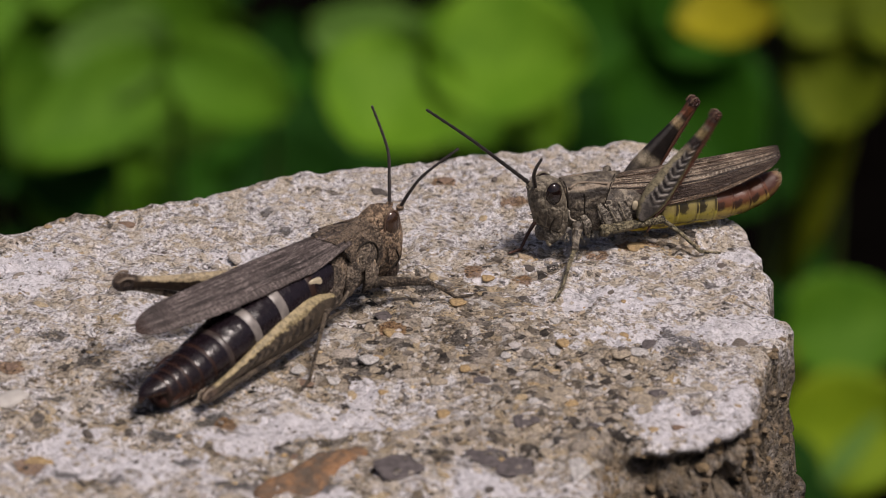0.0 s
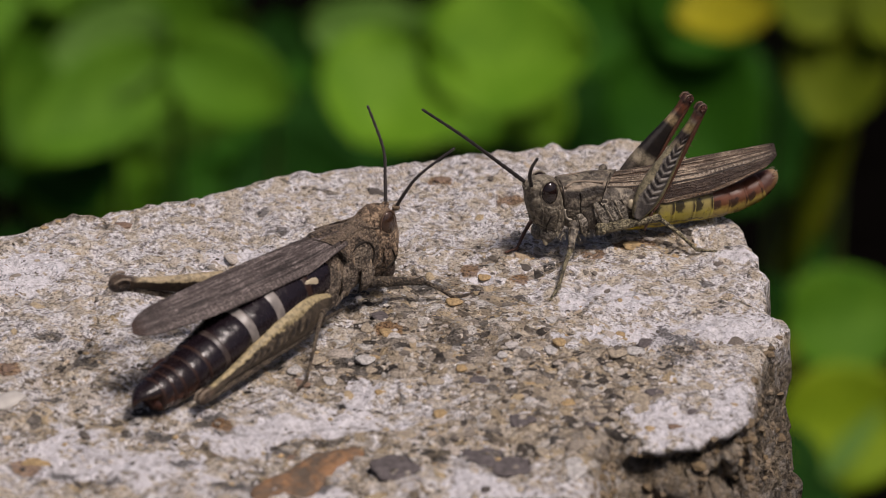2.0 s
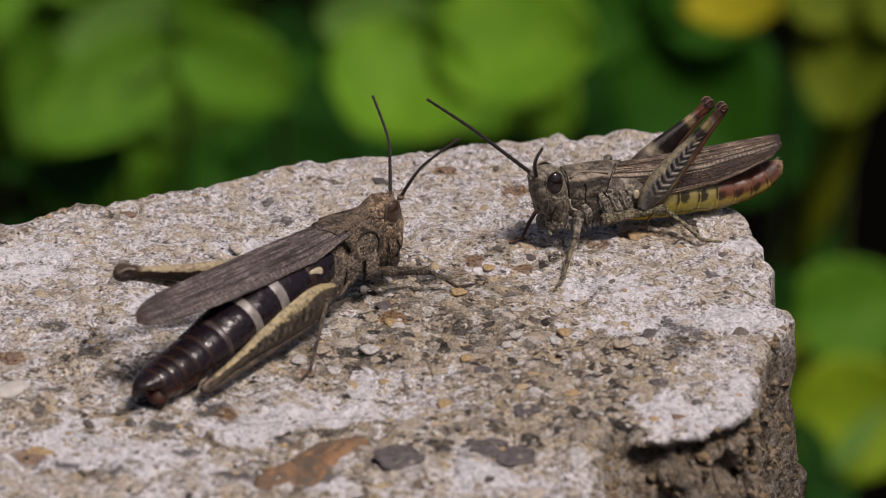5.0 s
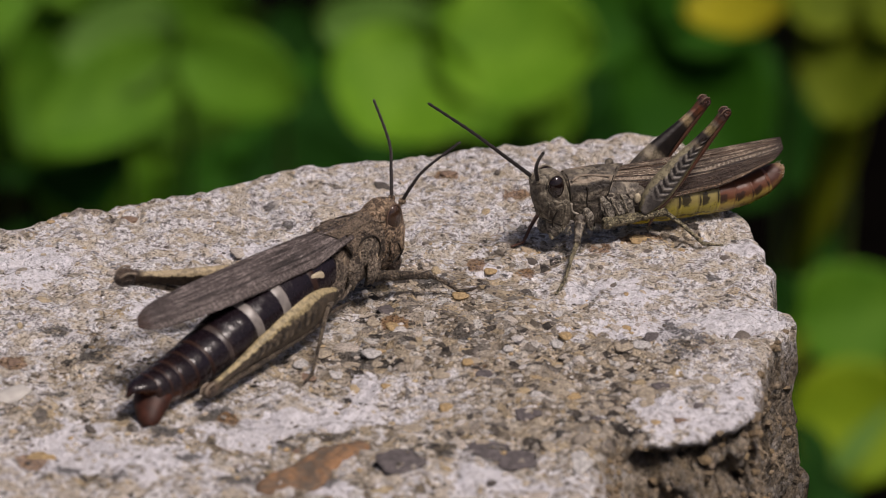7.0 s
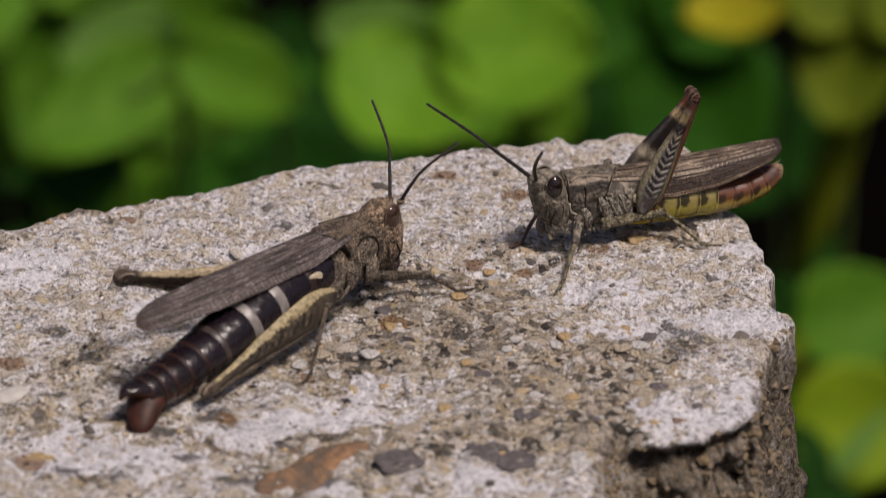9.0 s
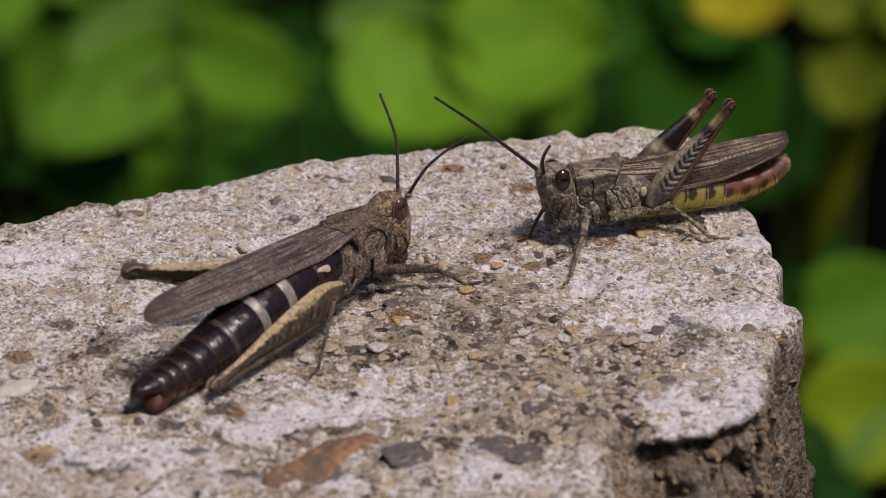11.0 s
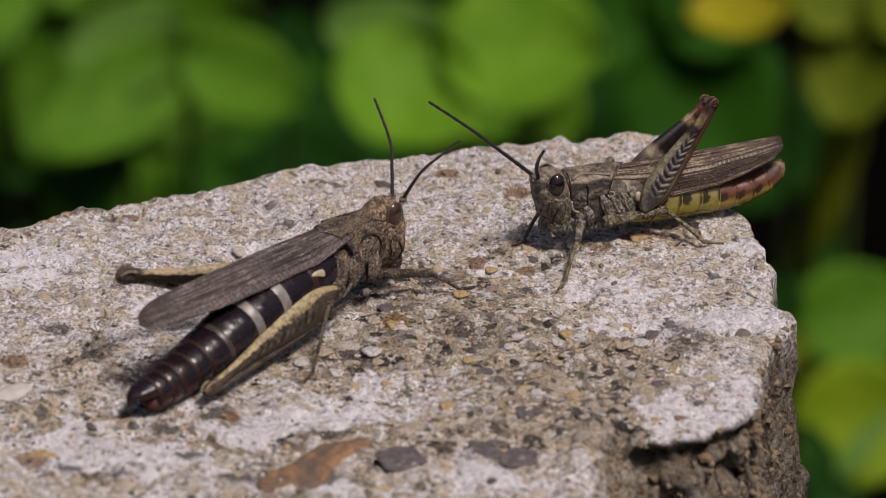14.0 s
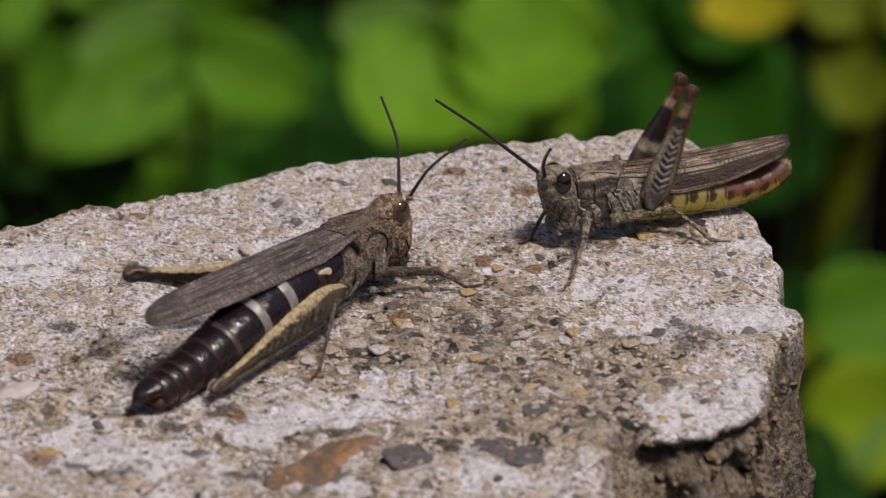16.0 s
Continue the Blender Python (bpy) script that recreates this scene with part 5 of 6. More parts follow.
def female():
    g = new("grasshopper")
    g.matrix_basis = F_POSE
    tagged(g, "dark grey-brown female grasshopper with black banded abdomen on concrete", "grasshopper", "grasshoppers on the slab")
    head(g, (-0.46, 0, 3.62), (1.25, 1.26, 2.0), F_FACE, EYE_F, [(-0.36, -0.95, 4.86), (-0.05, 0.80, 4.5)], (0.50, 0.27, 0.70), 0.12,
         [[(0.72, 0.30, 5.2), (0.95, 0.55, 6.6), (1.05, 0.8, 8.1), (0.62, 1.5, 10.4)], [(0.86, -0.34, 5.2), (1.0, -0.9, 6.2), (1.35, -1.6, 7.3), (2.4, -3.0, 8.86)]], ANT, 0.11, None, KNEE_F, KNEE_EDGE)
    pronotum(g, -0.9, -3.5, 5.24, 1.24, 1.42, F_SKIN, 1.5, F_SKIN, dip=0.24, boxy=2.35)
    thorax(g, -1.0, -6.4, 2.95, 1.24, 1.5, F_SKIN, [((-2.0, 3.4), (-2.3, 1.8), 0.45), ((-3.2, 3.9), (-3.7, 1.9), 0.5), ((-4.3, 3.9), (-4.9, 1.9), 0.5), ((-5.3, 3.8), (-5.7, 2.4), 0.35)], F_PLATE, F_RIM)
    forewing(g, 1, (-3.3, 0, 5.16), (-16.6, 0.0, 4.70), 0.62, 1.6, F_WING, "grey leathery forewing with fine veins", roof=0.7, flare=0.15)
    forewing(g, -1, (-3.3, 0, 5.28), (-17.5, 0.10, 4.86), 1.08, 1.12, F_WING, "grey leathery forewing with fine veins", pivot=0.66, flare=0.52, blunt=0.5, ends=0.82, deep=((0, 0.5), (0.2, 0.95), (0.6, 1.0), (1, 0.72)), wide=((0, 0.70), (0.22, 0.92), (0.45, 1.0), (0.7, 0.95), (1, 0.72)))
    rings = []
    for k in range(9):
        red = k >= 6
        rings.append(ring_segment(g, F_CENTRES[k], F_CENTRES[k + 1], F_RADII[k], F_RADII[k + 1], F_RING_RED if red else F_RING, (F_BAND_DARK, F_BAND, F_BAND, F_BAND_GREY, F_BAND_DARK)[min(k, 4)], bulge=1.025, band=(0.90, 0.84, 0.82, 0.90, 0.90)[min(k, 4)]))
    tip = Vector(F_CENTRES[-1])
    back = (tip - Vector(F_CENTRES[-2])).normalized()
    rise, aside = Vector((0, 0, 1)), Vector((0, 1, 0))

    def valve(name, run, material, label):
        return part(name, loft(fresh(), dense([(*(tip + back * a + rise * b - aside * c), w, h) for a, b, c, w, h in run], 2), 18), material, g, label)
    upper = valve("upper_valve", ((-.6, .28, 0, .84, .56), (.2, .34, 0, .78, .48), (.8, .36, 0, .56, .34), (1.15, .30, 0, .34, .22), (1.35, .08, 0, .16, .13), (1.42, -.08, 0, .06, .06)), F_RING_RED, "dark glossy upper egg-laying valve")
    lower = valve("lower_valve", ((-.9, -.15, 0, .80, .60), (-.3, -.36, .14, .95, .70), (.30, -.58, .40, .90, .62), (.78, -.80, .72, .68, .50), (1.08, -.96, .98, .46, .34), (1.22, -1.04, 1.12, .22, .18)), F_VALVE, "amber lower egg-laying valve")
    for s in (1, -1):
        part("tympanum", blob(fresh(), (-6.35, s * 1.50, 3.50), (0.52, 0.12, 0.40), 3.4, 16, 10), CREAM, g, "cream hearing plate on the flank")
    for s in (1, -1):
        part("side_lobe", blob(fresh(), (-2.40, s * 0.98, 3.66), (0.84, 0.34, 0.84), 2.3, 24, 16), F_PLATE, g, "rounded speckled lobe of the front chest")
        part("lobe_seam", rod([(-2.40 + 0.86 * math.cos(a), s * 1.17, 3.66 + 0.86 * math.sin(a)) for a in [radians(q) for q in range(-70, 171, 20)]], 0.06, 0.05, 6, 2), SEAM, g, "dark furrow round the chest lobe")
    for s, knee in ((-1, (-15.3, -3.12, 0.95)), (1, (-15.0, 3.3, 4.95))):
        hip = Vector((-5.3, s * (1.78 if s < 0 else 1.5), 2.6 if s < 0 else 2.0))
        d = Vector(knee) - hip
        turn = (-d).to_track_quat("X", "Z").to_matrix().to_4x4() @ pose(0, 0, 0, 16 * s, 0, 0)
        hind_leg(g, d.length * 1.02, 0.86 if s < 0 else 0.92, 0.36 if s < 0 else 0.42, (F_FEMUR if s < 0 else F_FEMUR_FAR, F_LEG if s < 0 else F_SHIN), hip, turn, "mottled hind leg with cream upper edge", KNEE_F, tibia_gap=0.0 if s < 0 else 0.22, slim=0.66 if s < 0 else 0.8, knob=1.0 if s < 0 else 1.25)
    for s in (1, -1):
        part("hind_coxa", blob(fresh(), (-5.1, s * 1.42, 2.35), (0.62, 0.34, 0.55), 2.4, 18, 12), F_PLATE, g)
        part("trochanter", rod([(-4.75, s * 1.72, 2.75), (-4.95, s * 1.82, 2.35), (-5.4, s * 1.74, 2.05)], 0.08, 0.06, 8, 3), F_PLATE, g, "pale ridge at the base of the hind leg")
        part("trochanter", rod([(-3.9, s * 1.42, 2.35), (-4.3, s * 1.50, 2.0), (-4.6, s * 1.46, 1.75)], 0.09, 0.06, 8, 3), F_PLATE, g, "pale ridge at the base of the middle leg")
    walking_leg(g, F_POSE, "foreleg", (-1.6, -1.0, 2.0), (0.95, -2.15, 1.55), (2.0, -3.35, 0.2), (3.25, -3.35, 0), 0.21, F_LEG, F_LEG)
    walking_leg(g, F_POSE, "foreleg", (-1.6, 1.0, 2.0), (0.2, 2.4, 1.5), (1.2, 3.2, 0.2), (2.0, 3.4, 0), 0.25, F_LEG, F_LEG)
    walking_leg(g, F_POSE, "middle_leg", (-4.4, -1.2, 2.0), (-6.3, -2.3, 2.25), (-9.35, -4.35, 0.3), (-10.3, -4.65, 0), 0.20, F_LEG, F_LEG)
    walking_leg(g, F_POSE, "middle_leg", (-4.4, 1.2, 2.0), (-5.5, 3.0, 2.2), (-7.0, 4.4, 0.3), (-7.9, 4.7, 0), 0.24, F_LEG, F_LEG)
    return g, rings, upper, lower


M_CENTRES = [(-4.2, 0, 2.5), (-5.6, 0, 2.42), (-7.0, 0, 2.36), (-8.2, 0, 2.28), (-9.25, 0, 2.2), (-10.3, 0, 2.16), (-11.35, 0, 2.28), (-12.3, 0, 2.62)]
M_RADII = [(0.95, 1.15), (1.02, 1.18), (1.02, 1.12), (1.0, 1.02), (0.96, 0.94), (0.9, 0.85), (0.82, 0.78), (0.72, 0.72)]


def male():
    g = new("grasshopper")
    g.matrix_basis = M_POSE
    tagged(g, "grey-brown male grasshopper with yellow-spotted abdomen and raised hind legs", "grasshopper", "grasshoppers on the slab")
    head(g, (0.0, 0, 3.3), (1.0, 1.12, 1.82), M_FACE, EYE_M, [(0.14, 0.80, 4.42), (0.14, -0.70, 4.32)], (0.47, 0.40, 0.67), 0.60,
         [[(0.95, 0.34, 4.65), (1.30, 0.9, 5.6), (1.6, 2.0, 6.65), (2.2, 4.2, 8.1)], [(1.0, -0.28, 4.65), (2.6, -0.2, 6.1), (4.6, -0.1, 7.9), (6.98, 0.0, 9.85)]], ANT_M, 0.125, M_FACE, M_PLATE, M_FACE)
    pronotum(g, -0.75, -2.75, 4.80, 0.96, 1.25, M_BACK, 0.95, PALE_KEEL, M_RIM, dip=0.05, boxy=2.5)
    thorax(g, -0.7, -5.2, 2.85, 1.08, 1.25, M_SKIN, [((-1.5, 3.0), (-1.8, 1.9), 0.3), ((-2.4, 3.5), (-3.1, 1.9), 0.3), ((-3.0, 3.4), (-3.7, 2.0), 0.26), ((-3.6, 3.5), (-4.2, 2.1), 0.3)], M_PLATE, M_FACE, 0.06)
    lower_edge = ((0, 0.6), (0.35, 0.98), (0.60, 0.92), (0.78, 0.66), (0.92, 0.42), (1, 0.28))
    forewing(g, -1, (-2.9, 0, 4.58), (-12.9, 0.05, 4.82), 0.72, 1.7, M_WING, "brown leathery forewing with dark cells", blunt=0.35, roof=0.52, arch=-0.02, flare=0.25, pivot=0.06, ends=0.86, deep=lower_edge)
    forewing(g, 1, (-2.9, 0, 4.66), (-13.15, 0.0, 5.00), 0.78, 1.85, M_WING, "brown leathery forewing with dark cells", blunt=0.35, roof=0.52, arch=-0.02, flare=0.30, pivot=0.06, ends=0.86, deep=lower_edge)
    for k in range(7):
        ring_segment(g, M_CENTRES[k], M_CENTRES[k + 1], M_RADII[k], M_RADII[k + 1], M_RING if k < 4 else M_TIP, M_TIP if k > 3 else M_RING, 1.04)
    part("abdomen_tip", loft(fresh(), dense([(-12.2, 0, 2.56, .72, .72), (-12.7, 0, 2.85, .62, .62), (-13.05, 0, 3.15, .45, .46), (-13.25, 0, 3.4, .18, .18)], 3), 24), M_END, g, "rusty upturned abdomen tip")
    for s in (1, -1):
        part("tympanum", blob(fresh(), (-4.4, s * 1.18, 3.25), (0.19, 0.12, 0.27), 2.2, 14, 10), CREAM, g, "cream hearing plate on the flank")
    near = hind_leg(g, 7.08, 0.73, 0.38, (M_FEMUR, M_TIBIA), (-4.6, 1.35, 2.5), pose(0, 0, 0), "banded hind leg with dark red knee", KNEE_M, slim=0.74)
    far = hind_leg(g, 6.75, 0.80, 0.40, (M_FEMUR_FAR, M_TIBIA), (-4.6, -1.35, 2.5), pose(0, 0, 0), "black-marked hind leg with dark red knee", KNEE_M, slim=0.78)
    bristles(g, [((-13.0, 0.1, 3.15), (-1, 0.2, 0.2), (0.15, 0.4, 0.4), 60), ((-2.4, 0.6, 1.75), (0, 0.5, -1), (1.4, 0.5, 0.15), 80), ((-0.4, 1.0, 2.0), (0, 0.8, -0.6), (0.3, 0.2, 0.3), 30)], 0.24, HAIR)
    walking_leg(g, M_POSE, "foreleg", (-1.2, 1.0, 2.35), (-0.6, 2.15, 1.65), (1.4, 5.4, 0.3), (2.2, 6.2, 0), 0.22, M_SKIN, M_LEG)
    walking_leg(g, M_POSE, "foreleg", (-1.2, -1.0, 2.35), (0.0, -2.0, 1.6), (1.3, -0.8, 0.2), (2.1, -0.5, 0), 0.20, M_SKIN, M_TIBIA)
    walking_leg(g, M_POSE, "middle_leg", (-2.7, 1.15, 2.05), (-5.85, 1.5, 2.35), (-7.55, 2.8, 0.3), (-8.65, 3.0, 0), 0.22, M_LEG, M_LEG)
    walking_leg(g, M_POSE, "middle_leg", (-2.7, -1.15, 2.05), (-4.3, -2.5, 3.85), (-5.2, -4.2, 0.3), (-6.0, -4.6, 0), 0.24, M_SKIN, M_LEG)
    return g, near, far


# ---------------------------------------------------------------- plants behind the slab
def leaflet_mesh(length, width, notch=0.12, cup=0.12, seed=0, n=16, m=12):
    """An oval clover leaflet along +y from its base, slightly cupped and folded on its midrib."""
    bm = fresh()
    la, lc = bm.verts.layers.float["along"], bm.verts.layers.float["across"]
    rnd = random.Random(seed)
    tw = rnd.uniform(-0.06, 0.06)
    sheets = []
    for off in (0.0, -0.22):
        g = []
        for i in range(n + 1):
            s = i / n
            w = width * 0.5 * max(0.02, math.sin(math.pi * min(1, s ** 0.82)) ** 0.62)
            row = []
            for j in range(m + 1):
                a = 2 * j / m - 1
                y = length * (s - notch * s ** 6 * (1 - abs(a)) * 1.2)
                z = cup * width * (abs(a) ** 1.5) + 0.10 * length * math.sin(s * 2.6) * -0.6 + tw * a * length * s
                v = bm.verts.new((a * w, y, z + off))
                v[la], v[lc] = s, a
                row.append(v)
            g.append(row)
        sheets.append(g)
    for g in sheets:
        for i in range(n):
            for j in range(m):
                bm.faces.new((g[i][j], g[i + 1][j], g[i + 1][j + 1], g[i][j + 1]))
    a, b = sheets
    edge = [(i, 0) for i in range(n)] + [(n, j) for j in range(m)] + [(i, m) for i in range(n, 0, -1)] + [(0, j) for j in range(m, 0, -1)]
    for (i, j), (k, l) in zip(edge, edge[1:] + edge[:1]):
        bm.faces.new((a[i][j], a[k][l], b[k][l], b[i][j]))
    return bm


def clover(at, leaflets, material, label, tilt=50, turn=0, category="clover", root=(0, 15)):
    """A clover leaf: three leaflets on a stalk that rises from the ground. leaflets: (angle, length, width, material or None)."""
    p = new("clover_plant")
    p.matrix_basis = pose(at[0] * MM, at[1] * MM, GROUND * MM)
    tagged(p, label, category, "clover behind the slab")
    h = at[2] - GROUND
    part("stalk", rod([(root[0], root[1], -2), (root[0] * 0.6, root[1] * 0.5, h * 0.5), (0, 0.4, h - 0.4)], 0.9, 0.6, 8, 4), STEM, p)
    for k, (ang, ln, wd, m) in enumerate(leaflets):
        ob = part("leaflet", leaflet_mesh(ln, wd, seed=int(at[0] * 7 + k + ang)), m or material, p)
        ob.matrix_basis = pose(0, 0, h * MM, tilt, 0, turn) @ pose(0, 0, 0, 0, 0, ang) @ pose(0, 0, 0, (-14, 10, 18)[k % 3], (9, -12, 4)[k % 3], 0)
    return p


def plants():
    lab = "green clover with broad rounded leaflets on a stalk"
    dim = "clover with the shade of others put into its deep green"
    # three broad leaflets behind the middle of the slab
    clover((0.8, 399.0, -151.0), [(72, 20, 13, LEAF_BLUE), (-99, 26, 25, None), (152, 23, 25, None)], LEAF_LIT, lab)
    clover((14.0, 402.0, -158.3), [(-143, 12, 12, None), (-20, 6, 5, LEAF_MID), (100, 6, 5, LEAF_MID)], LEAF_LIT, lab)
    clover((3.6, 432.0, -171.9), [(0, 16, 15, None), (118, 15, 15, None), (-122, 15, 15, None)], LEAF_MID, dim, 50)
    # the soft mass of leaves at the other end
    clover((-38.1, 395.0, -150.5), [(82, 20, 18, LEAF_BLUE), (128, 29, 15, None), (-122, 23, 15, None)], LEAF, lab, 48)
    clover((-50.0, 424.0, -154.0), [(150, 30, 26, None), (30, 24, 24, None), (-110, 24, 22, None)], LEAF_MID, "clover low among other stalks, shade put into its green", 50)
    clover((-62.0, 432.0, -178.0), [(12, 34, 20, LEAF), (100, 16, 14, None), (-150, 22, 16, LEAF_DEEP)], LEAF_MID, "clover low among other stalks, shade put into its green", 48)
    clover((-24.5, 430.0, -166.0), [(120, 17, 13, None), (-125, 9, 6, LEAF_RICH), (-20, 9, 8, LEAF_DEEP)], LEAF_MID, "clover low among other stalks, shade put into its green", 50)
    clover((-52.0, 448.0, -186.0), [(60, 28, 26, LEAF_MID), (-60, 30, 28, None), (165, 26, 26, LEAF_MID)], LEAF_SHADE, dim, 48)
    # yellow and olive leaflets over a drooping stalk
    clover((57.0, 420.0, -150.0), [(98, 18, 13, LEAF_YELLOW), (-105, 22, 24, LEAF_OLIVE), (-20, 14, 12, LEAF_OLIVE)], LEAF_OLIVE, "yellowing clover with one bright yellow leaflet", 50)
    p = clover((66.5, 408.0, -150.0), [(165, 18, 16, None), (-75, 18, 16, None), (60, 15, 15, LEAF_OLIVE)], LEAF_OLIVE, "olive clover with one long drooping leaflet", 50)
    h = -150.0 - GROUND
    part("leaflet", rod([(0, 2, h - 2), (-0.4, 2, h - 14), (-2.2, 2, h - 24), (-5.5, 2, h - 36), (-8.0, 4, h - 46)], 4.2, 2.6, 12, 4, 0.2), LEAF_DROOP, p, "long narrow drooping leaflet")
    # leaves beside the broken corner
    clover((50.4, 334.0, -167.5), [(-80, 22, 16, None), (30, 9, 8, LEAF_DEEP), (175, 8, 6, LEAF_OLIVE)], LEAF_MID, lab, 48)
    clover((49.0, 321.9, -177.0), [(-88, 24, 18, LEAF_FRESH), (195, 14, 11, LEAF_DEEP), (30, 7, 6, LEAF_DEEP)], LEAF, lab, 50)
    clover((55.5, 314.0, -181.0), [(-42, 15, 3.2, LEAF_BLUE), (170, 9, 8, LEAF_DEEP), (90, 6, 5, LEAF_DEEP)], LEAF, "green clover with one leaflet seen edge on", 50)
    # the wall of leaves behind, its dimness put into the green
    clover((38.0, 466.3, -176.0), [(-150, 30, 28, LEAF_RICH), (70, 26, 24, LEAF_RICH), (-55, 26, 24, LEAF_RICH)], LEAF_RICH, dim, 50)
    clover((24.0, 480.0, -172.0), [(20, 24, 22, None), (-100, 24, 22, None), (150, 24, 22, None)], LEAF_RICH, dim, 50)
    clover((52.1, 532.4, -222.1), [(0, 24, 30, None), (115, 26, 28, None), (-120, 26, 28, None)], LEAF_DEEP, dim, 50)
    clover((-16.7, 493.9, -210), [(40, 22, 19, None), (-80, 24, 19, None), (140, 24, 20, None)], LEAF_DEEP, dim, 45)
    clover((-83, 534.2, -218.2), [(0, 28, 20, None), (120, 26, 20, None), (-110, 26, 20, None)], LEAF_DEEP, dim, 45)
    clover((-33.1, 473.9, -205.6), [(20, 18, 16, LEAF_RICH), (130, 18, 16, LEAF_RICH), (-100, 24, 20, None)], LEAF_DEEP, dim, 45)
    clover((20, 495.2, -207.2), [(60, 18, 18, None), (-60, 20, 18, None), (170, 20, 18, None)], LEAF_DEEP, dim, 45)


def undergrowth():
    """Leaves close to the ground, dimmed by their colour, round the slab and far behind the plants."""
    rnd = random.Random(3)
    shapes = []
    for k in range(8):
        one = leaflet_mesh(rnd.uniform(12, 20), rnd.uniform(9, 16), seed=k, n=6, m=4)
        shapes.append((np.array([v.co[:] for v in one.verts]), np.array([[v.index for v in f.verts] for f in one.faces]) if one.verts.index_update() is None else None))
        one.free()
    vs, fs, count = [], [], 0
    for k in range(2600):
        x, y = rnd.uniform(-900, 900), rnd.uniform(-700, 1100)
        if (-110 < x < 60 and -130 < y < 45) or (72 < x < 130 and 480 < y < 640):
            continue
        v, f = rnd.choice(shapes)
        m = np.array(pose(x, y, GROUND + rnd.uniform(1, 14), rnd.uniform(0, 50), rnd.uniform(-20, 20), rnd.uniform(0, 360)))
        vs.append(v @ m[:3, :3].T + m[:3, 3])
        fs.append(f + count)
        count += len(v)
    me = bpy.data.meshes.new("undergrowth")
    me.from_pydata(np.concatenate(vs) * MM, [], np.concatenate(fs).tolist())
    # deep green stands in for the shade low among the plants
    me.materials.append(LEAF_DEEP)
    tagged(new("undergrowth", me), "undergrowth of small leaves on soil, shade put into both colours", "undergrowth", kind="stuff")


def ground():
    bm = fresh()
    n = 40
    rows = []
    for i in range(n + 1):
        row = []
        for j in range(n + 1):
            x, y = ((i / n * 2 - 1) ** 3) * 60000, ((j / n * 2 - 1) ** 3) * 60000
            row.append(bm.verts.new((x, y, GROUND + 1.5 * float(vnoise(x, y, 60, 41)) * (abs(x) < 4000))))
        rows.append(row)
    for i in range(n):
        for j in range(n):
            bm.faces.new((rows[i][j], rows[i + 1][j], rows[i + 1][j + 1], rows[i][j + 1]))
    tagged(part("ground", bm, SOIL), "soil under the plants, blackened in place of their shade", "ground", kind="structure")


def about(p, turn, shift):
    """A turn about the point p, then a shift, in the thing's space; millimetres and degrees."""
    q = Vector(p) * MM
    return Matrix.Translation(q + Vector(shift) * MM) @ pose(0, 0, 0, *turn) @ Matrix.Translation(-q)


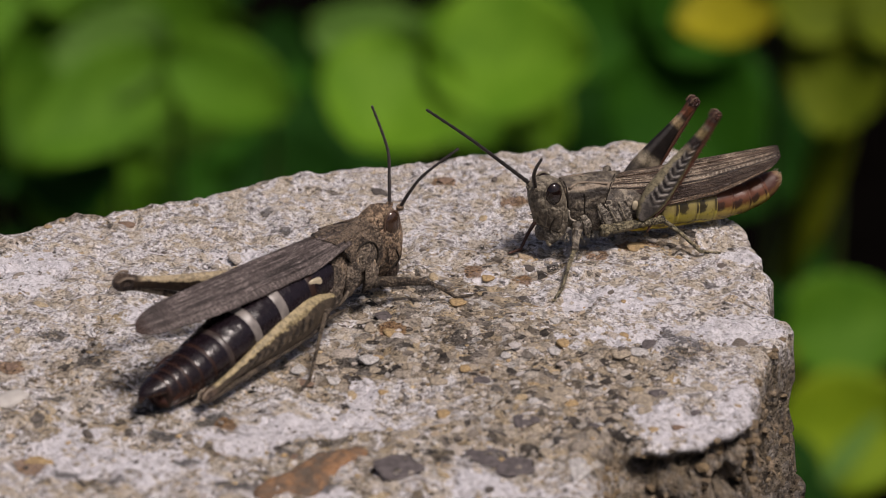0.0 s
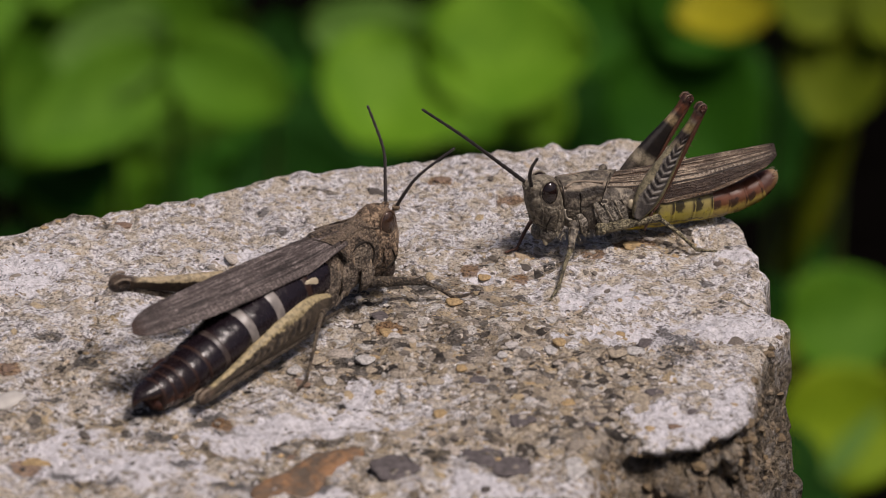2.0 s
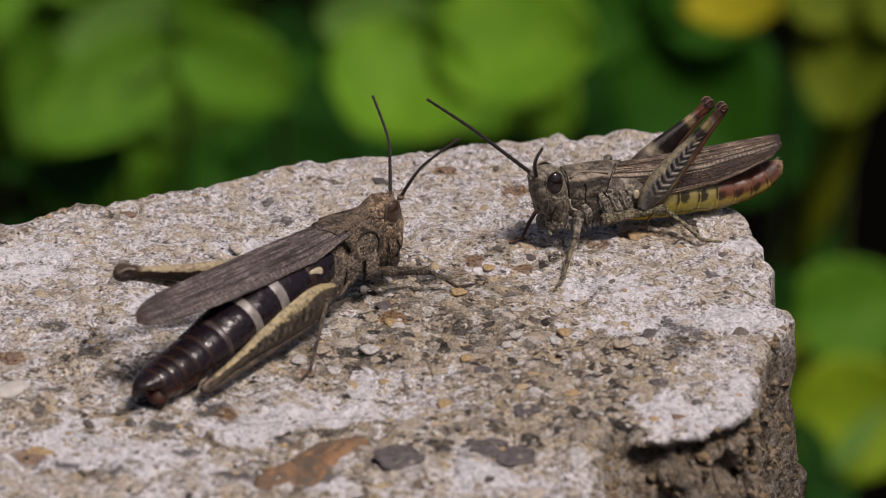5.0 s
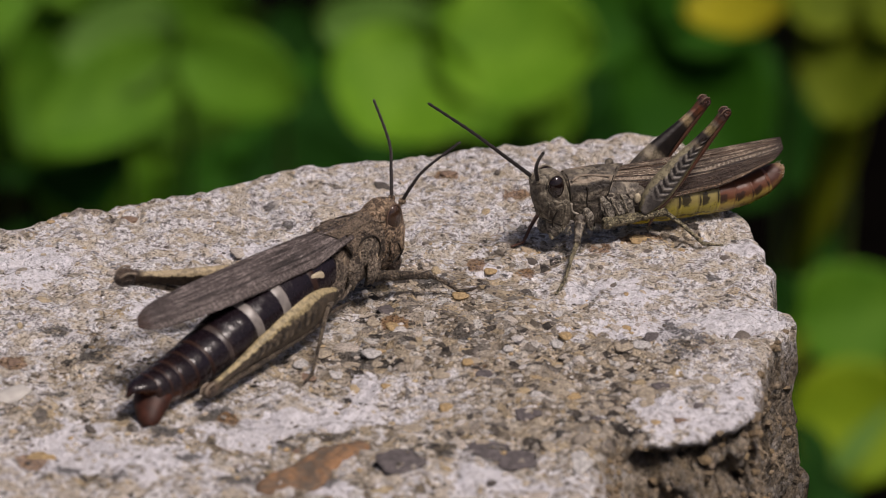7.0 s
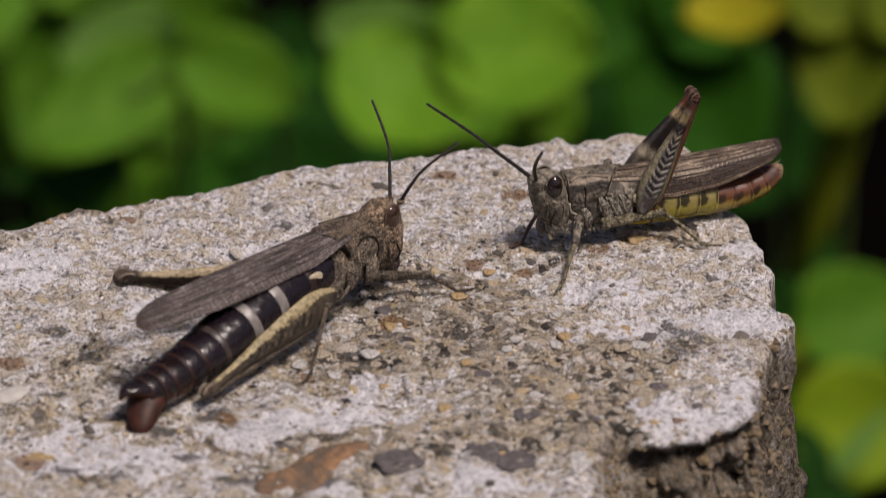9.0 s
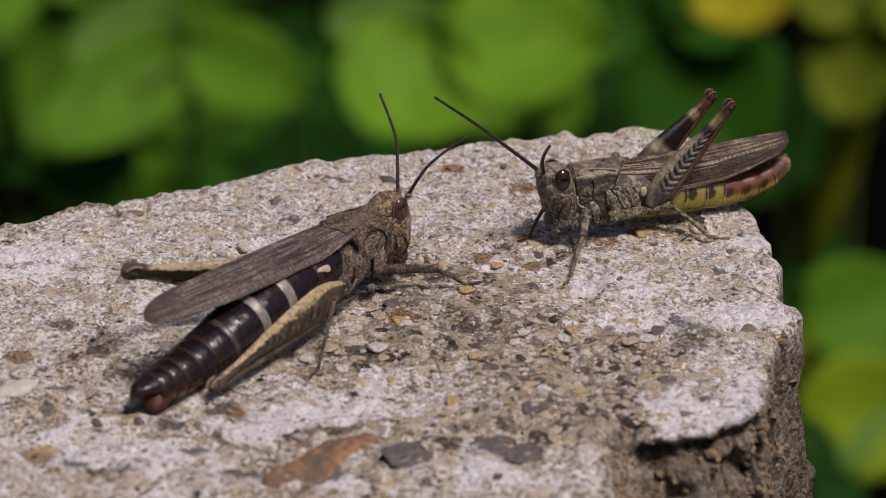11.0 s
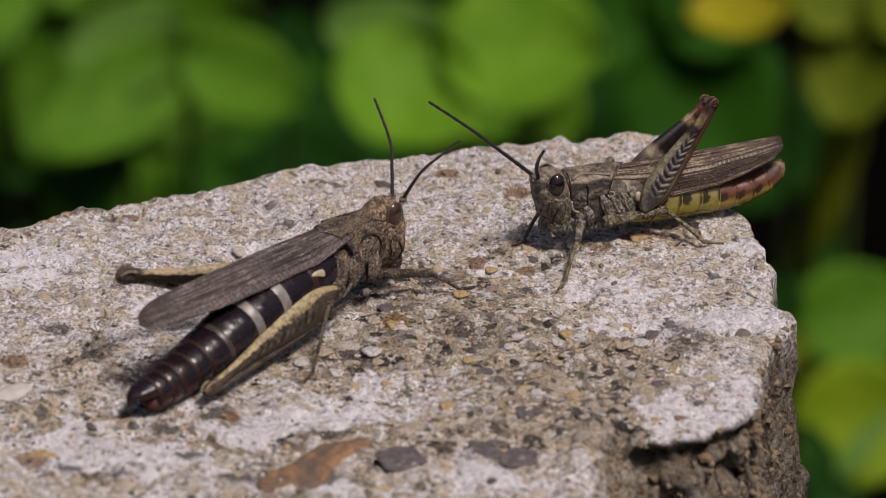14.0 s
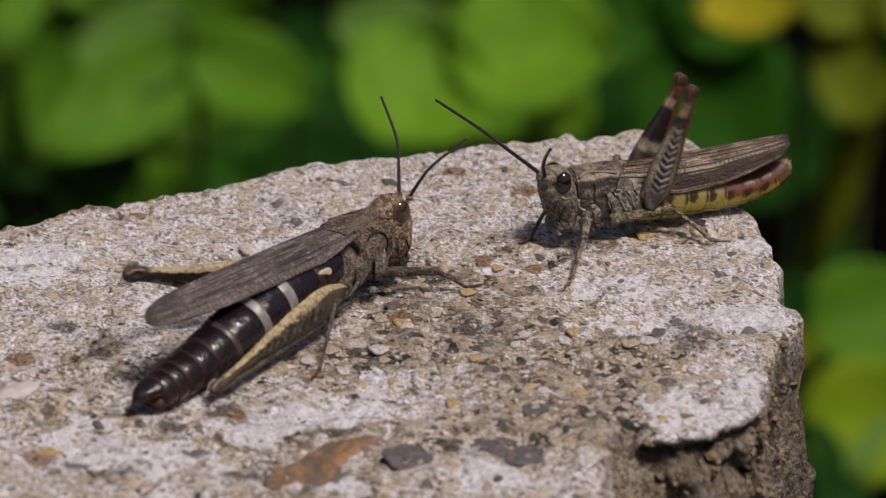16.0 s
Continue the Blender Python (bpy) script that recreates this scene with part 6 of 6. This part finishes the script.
def motions():
    # abdomen of the female: how far it reaches out (mm), how far it lifts and opens
    reach = [(0, -1.0, 0), (2, -0.8, 0), (4, -0.6, 0.05), (6.5, -0.08, 0.6), (7, 0.08, 0.85), (7.5, 0.25, 1.0), (8, 0.34, 1.0), (8.5, 0.5, 1.0), (9, 0.5, 1.0), (9.5, 0.8, 1.0),
             (10.7, 0.4, 0.5), (12, -0.04, 0.05), (13, 0.12, 0.15), (14, 0.08, 0.05), (15, 0.15, 0.1), (16, 0.17, 0.05)]
    axis = (Vector(F_CENTRES[-1]) - Vector(F_CENTRES[3])).normalized()
    tail = list(enumerate(rings))[3:] + [(9, upper_valve), (9, lower_valve)]
    for k, ob in tail:
        f = (k - 2) / 7.0
        rows = []
        for t, e, o in reach:
            turn = (0, 7 * o * f, -3 * o * f)
            if ob is upper_valve:
                turn = (0, 18 * o, 0)
            if ob is lower_valve:
                turn = (0, -10 * o, 0)
            drawn_in = axis * (-1.0 * (1 - o)) + Vector((0, 0.5 * (1 - o), 0.45 * (1 - o))) if ob is lower_valve else Vector((0, 0, 0))
            rows.append((t, about(F_CENTRES[min(k, 9)], turn, axis * (e * f) + drawn_in + Vector((0, 0, 0.34 * o * f * f)))))
        walk(ob, rows)
    # hind legs of the male: seconds, lift of the near leg, lift of the far leg
    swing = [(0, 57, 51), (0.1, 65.5, 49), (0.2, 68.5, 52.5), (0.3, 58.5, 53.5), (0.4, 69.5, 53), (0.5, 59.5, 50), (0.6, 65, 56), (0.7, 62.5, 47.5),
             (0.8, 70, 54), (0.9, 57.5, 46.5), (1, 65.5, 52.5), (1.1, 61, 49), (1.2, 59, 51), (1.3, 56.5, 61.5), (1.4, 62, 55.5), (1.5, 58.5, 47.5),
             (1.6, 60, 46.5), (1.8, 66, 47), (2, 63, 52.5), (2.2, 57, 53.5), (2.4, 61.5, 42), (2.5, 61.5, 49.5), (2.6, 64, 52), (2.8, 63, 50.5),
             (3, 55.5, 49.5), (3.2, 66.5, 47), (3.4, 70, 53.5), (3.5, 55.5, 43), (3.6, 74, 59), (3.8, 72.5, 59.5), (4, 59, 55), (4.2, 55.5, 39),
             (6.3, 50, 42.5), (6.5, 51, 42.5), (6.7, 52, 43.5), (6.9, 53, 45.5), (7, 52.5, 44.5), (7.2, 60, 48), (7.4, 65, 54.5), (7.5, 61, 49),
             (7.6, 66.5, 60.5), (7.8, 64.5, 64), (8, 58, 48), (8.2, 65.5, 56), (8.4, 62, 57), (8.5, 65.5, 58), (8.6, 65.5, 47.5), (8.8, 66, 50),
             (9, 69, 52.5), (9.2, 58, 53), (9.4, 63, 44.5), (9.5, 76.5, 62), (9.7, 67, 58), (11.8, 52, 43), (12, 51.5, 43), (12.2, 51, 41.5),
             (12.4, 51.5, 43.5), (12.5, 53.5, 43.5), (12.7, 52.5, 44.5), (12.9, 51.5, 43), (13, 51.5, 42.5), (13.2, 52, 41), (13.4, 53, 42), (13.5, 58.5, 45),
             (13.7, 60, 46), (13.9, 60.5, 45.5), (14, 60, 43), (14.2, 64, 52), (14.4, 61, 49.5), (14.5, 65.5, 52), (14.7, 65, 51.5), (14.9, 63.5, 50.5),
             (15, 64.5, 54.5), (15.2, 70.5, 65), (15.3, 75, 69.5), (15.5, 83, 78.5), (15.6, 89.5, 79), (15.7, 86, 76), (15.9, 83.5, 71), (16, 74.5, 65)]
    for ob, y, col in ((near_leg, 1.35, 1), (far_leg, -1.35, 2)):
        walk(ob, [(r[0], pose(-4.6 * MM, y * MM, 2.5 * MM) @ pose(0, 0, 0, 0, 0, -4 if y > 0 else 4) @ pose(0, 0, 0, 0, r[col] - (3.5 if y > 0 else 1.5), 0)) for r in swing])


slab_thing = slab()
ground()
female_thing, rings, upper_valve, lower_valve = female()
male_thing, near_leg, far_leg = male()
plants()
undergrowth()
grit(slab_thing)
motions()
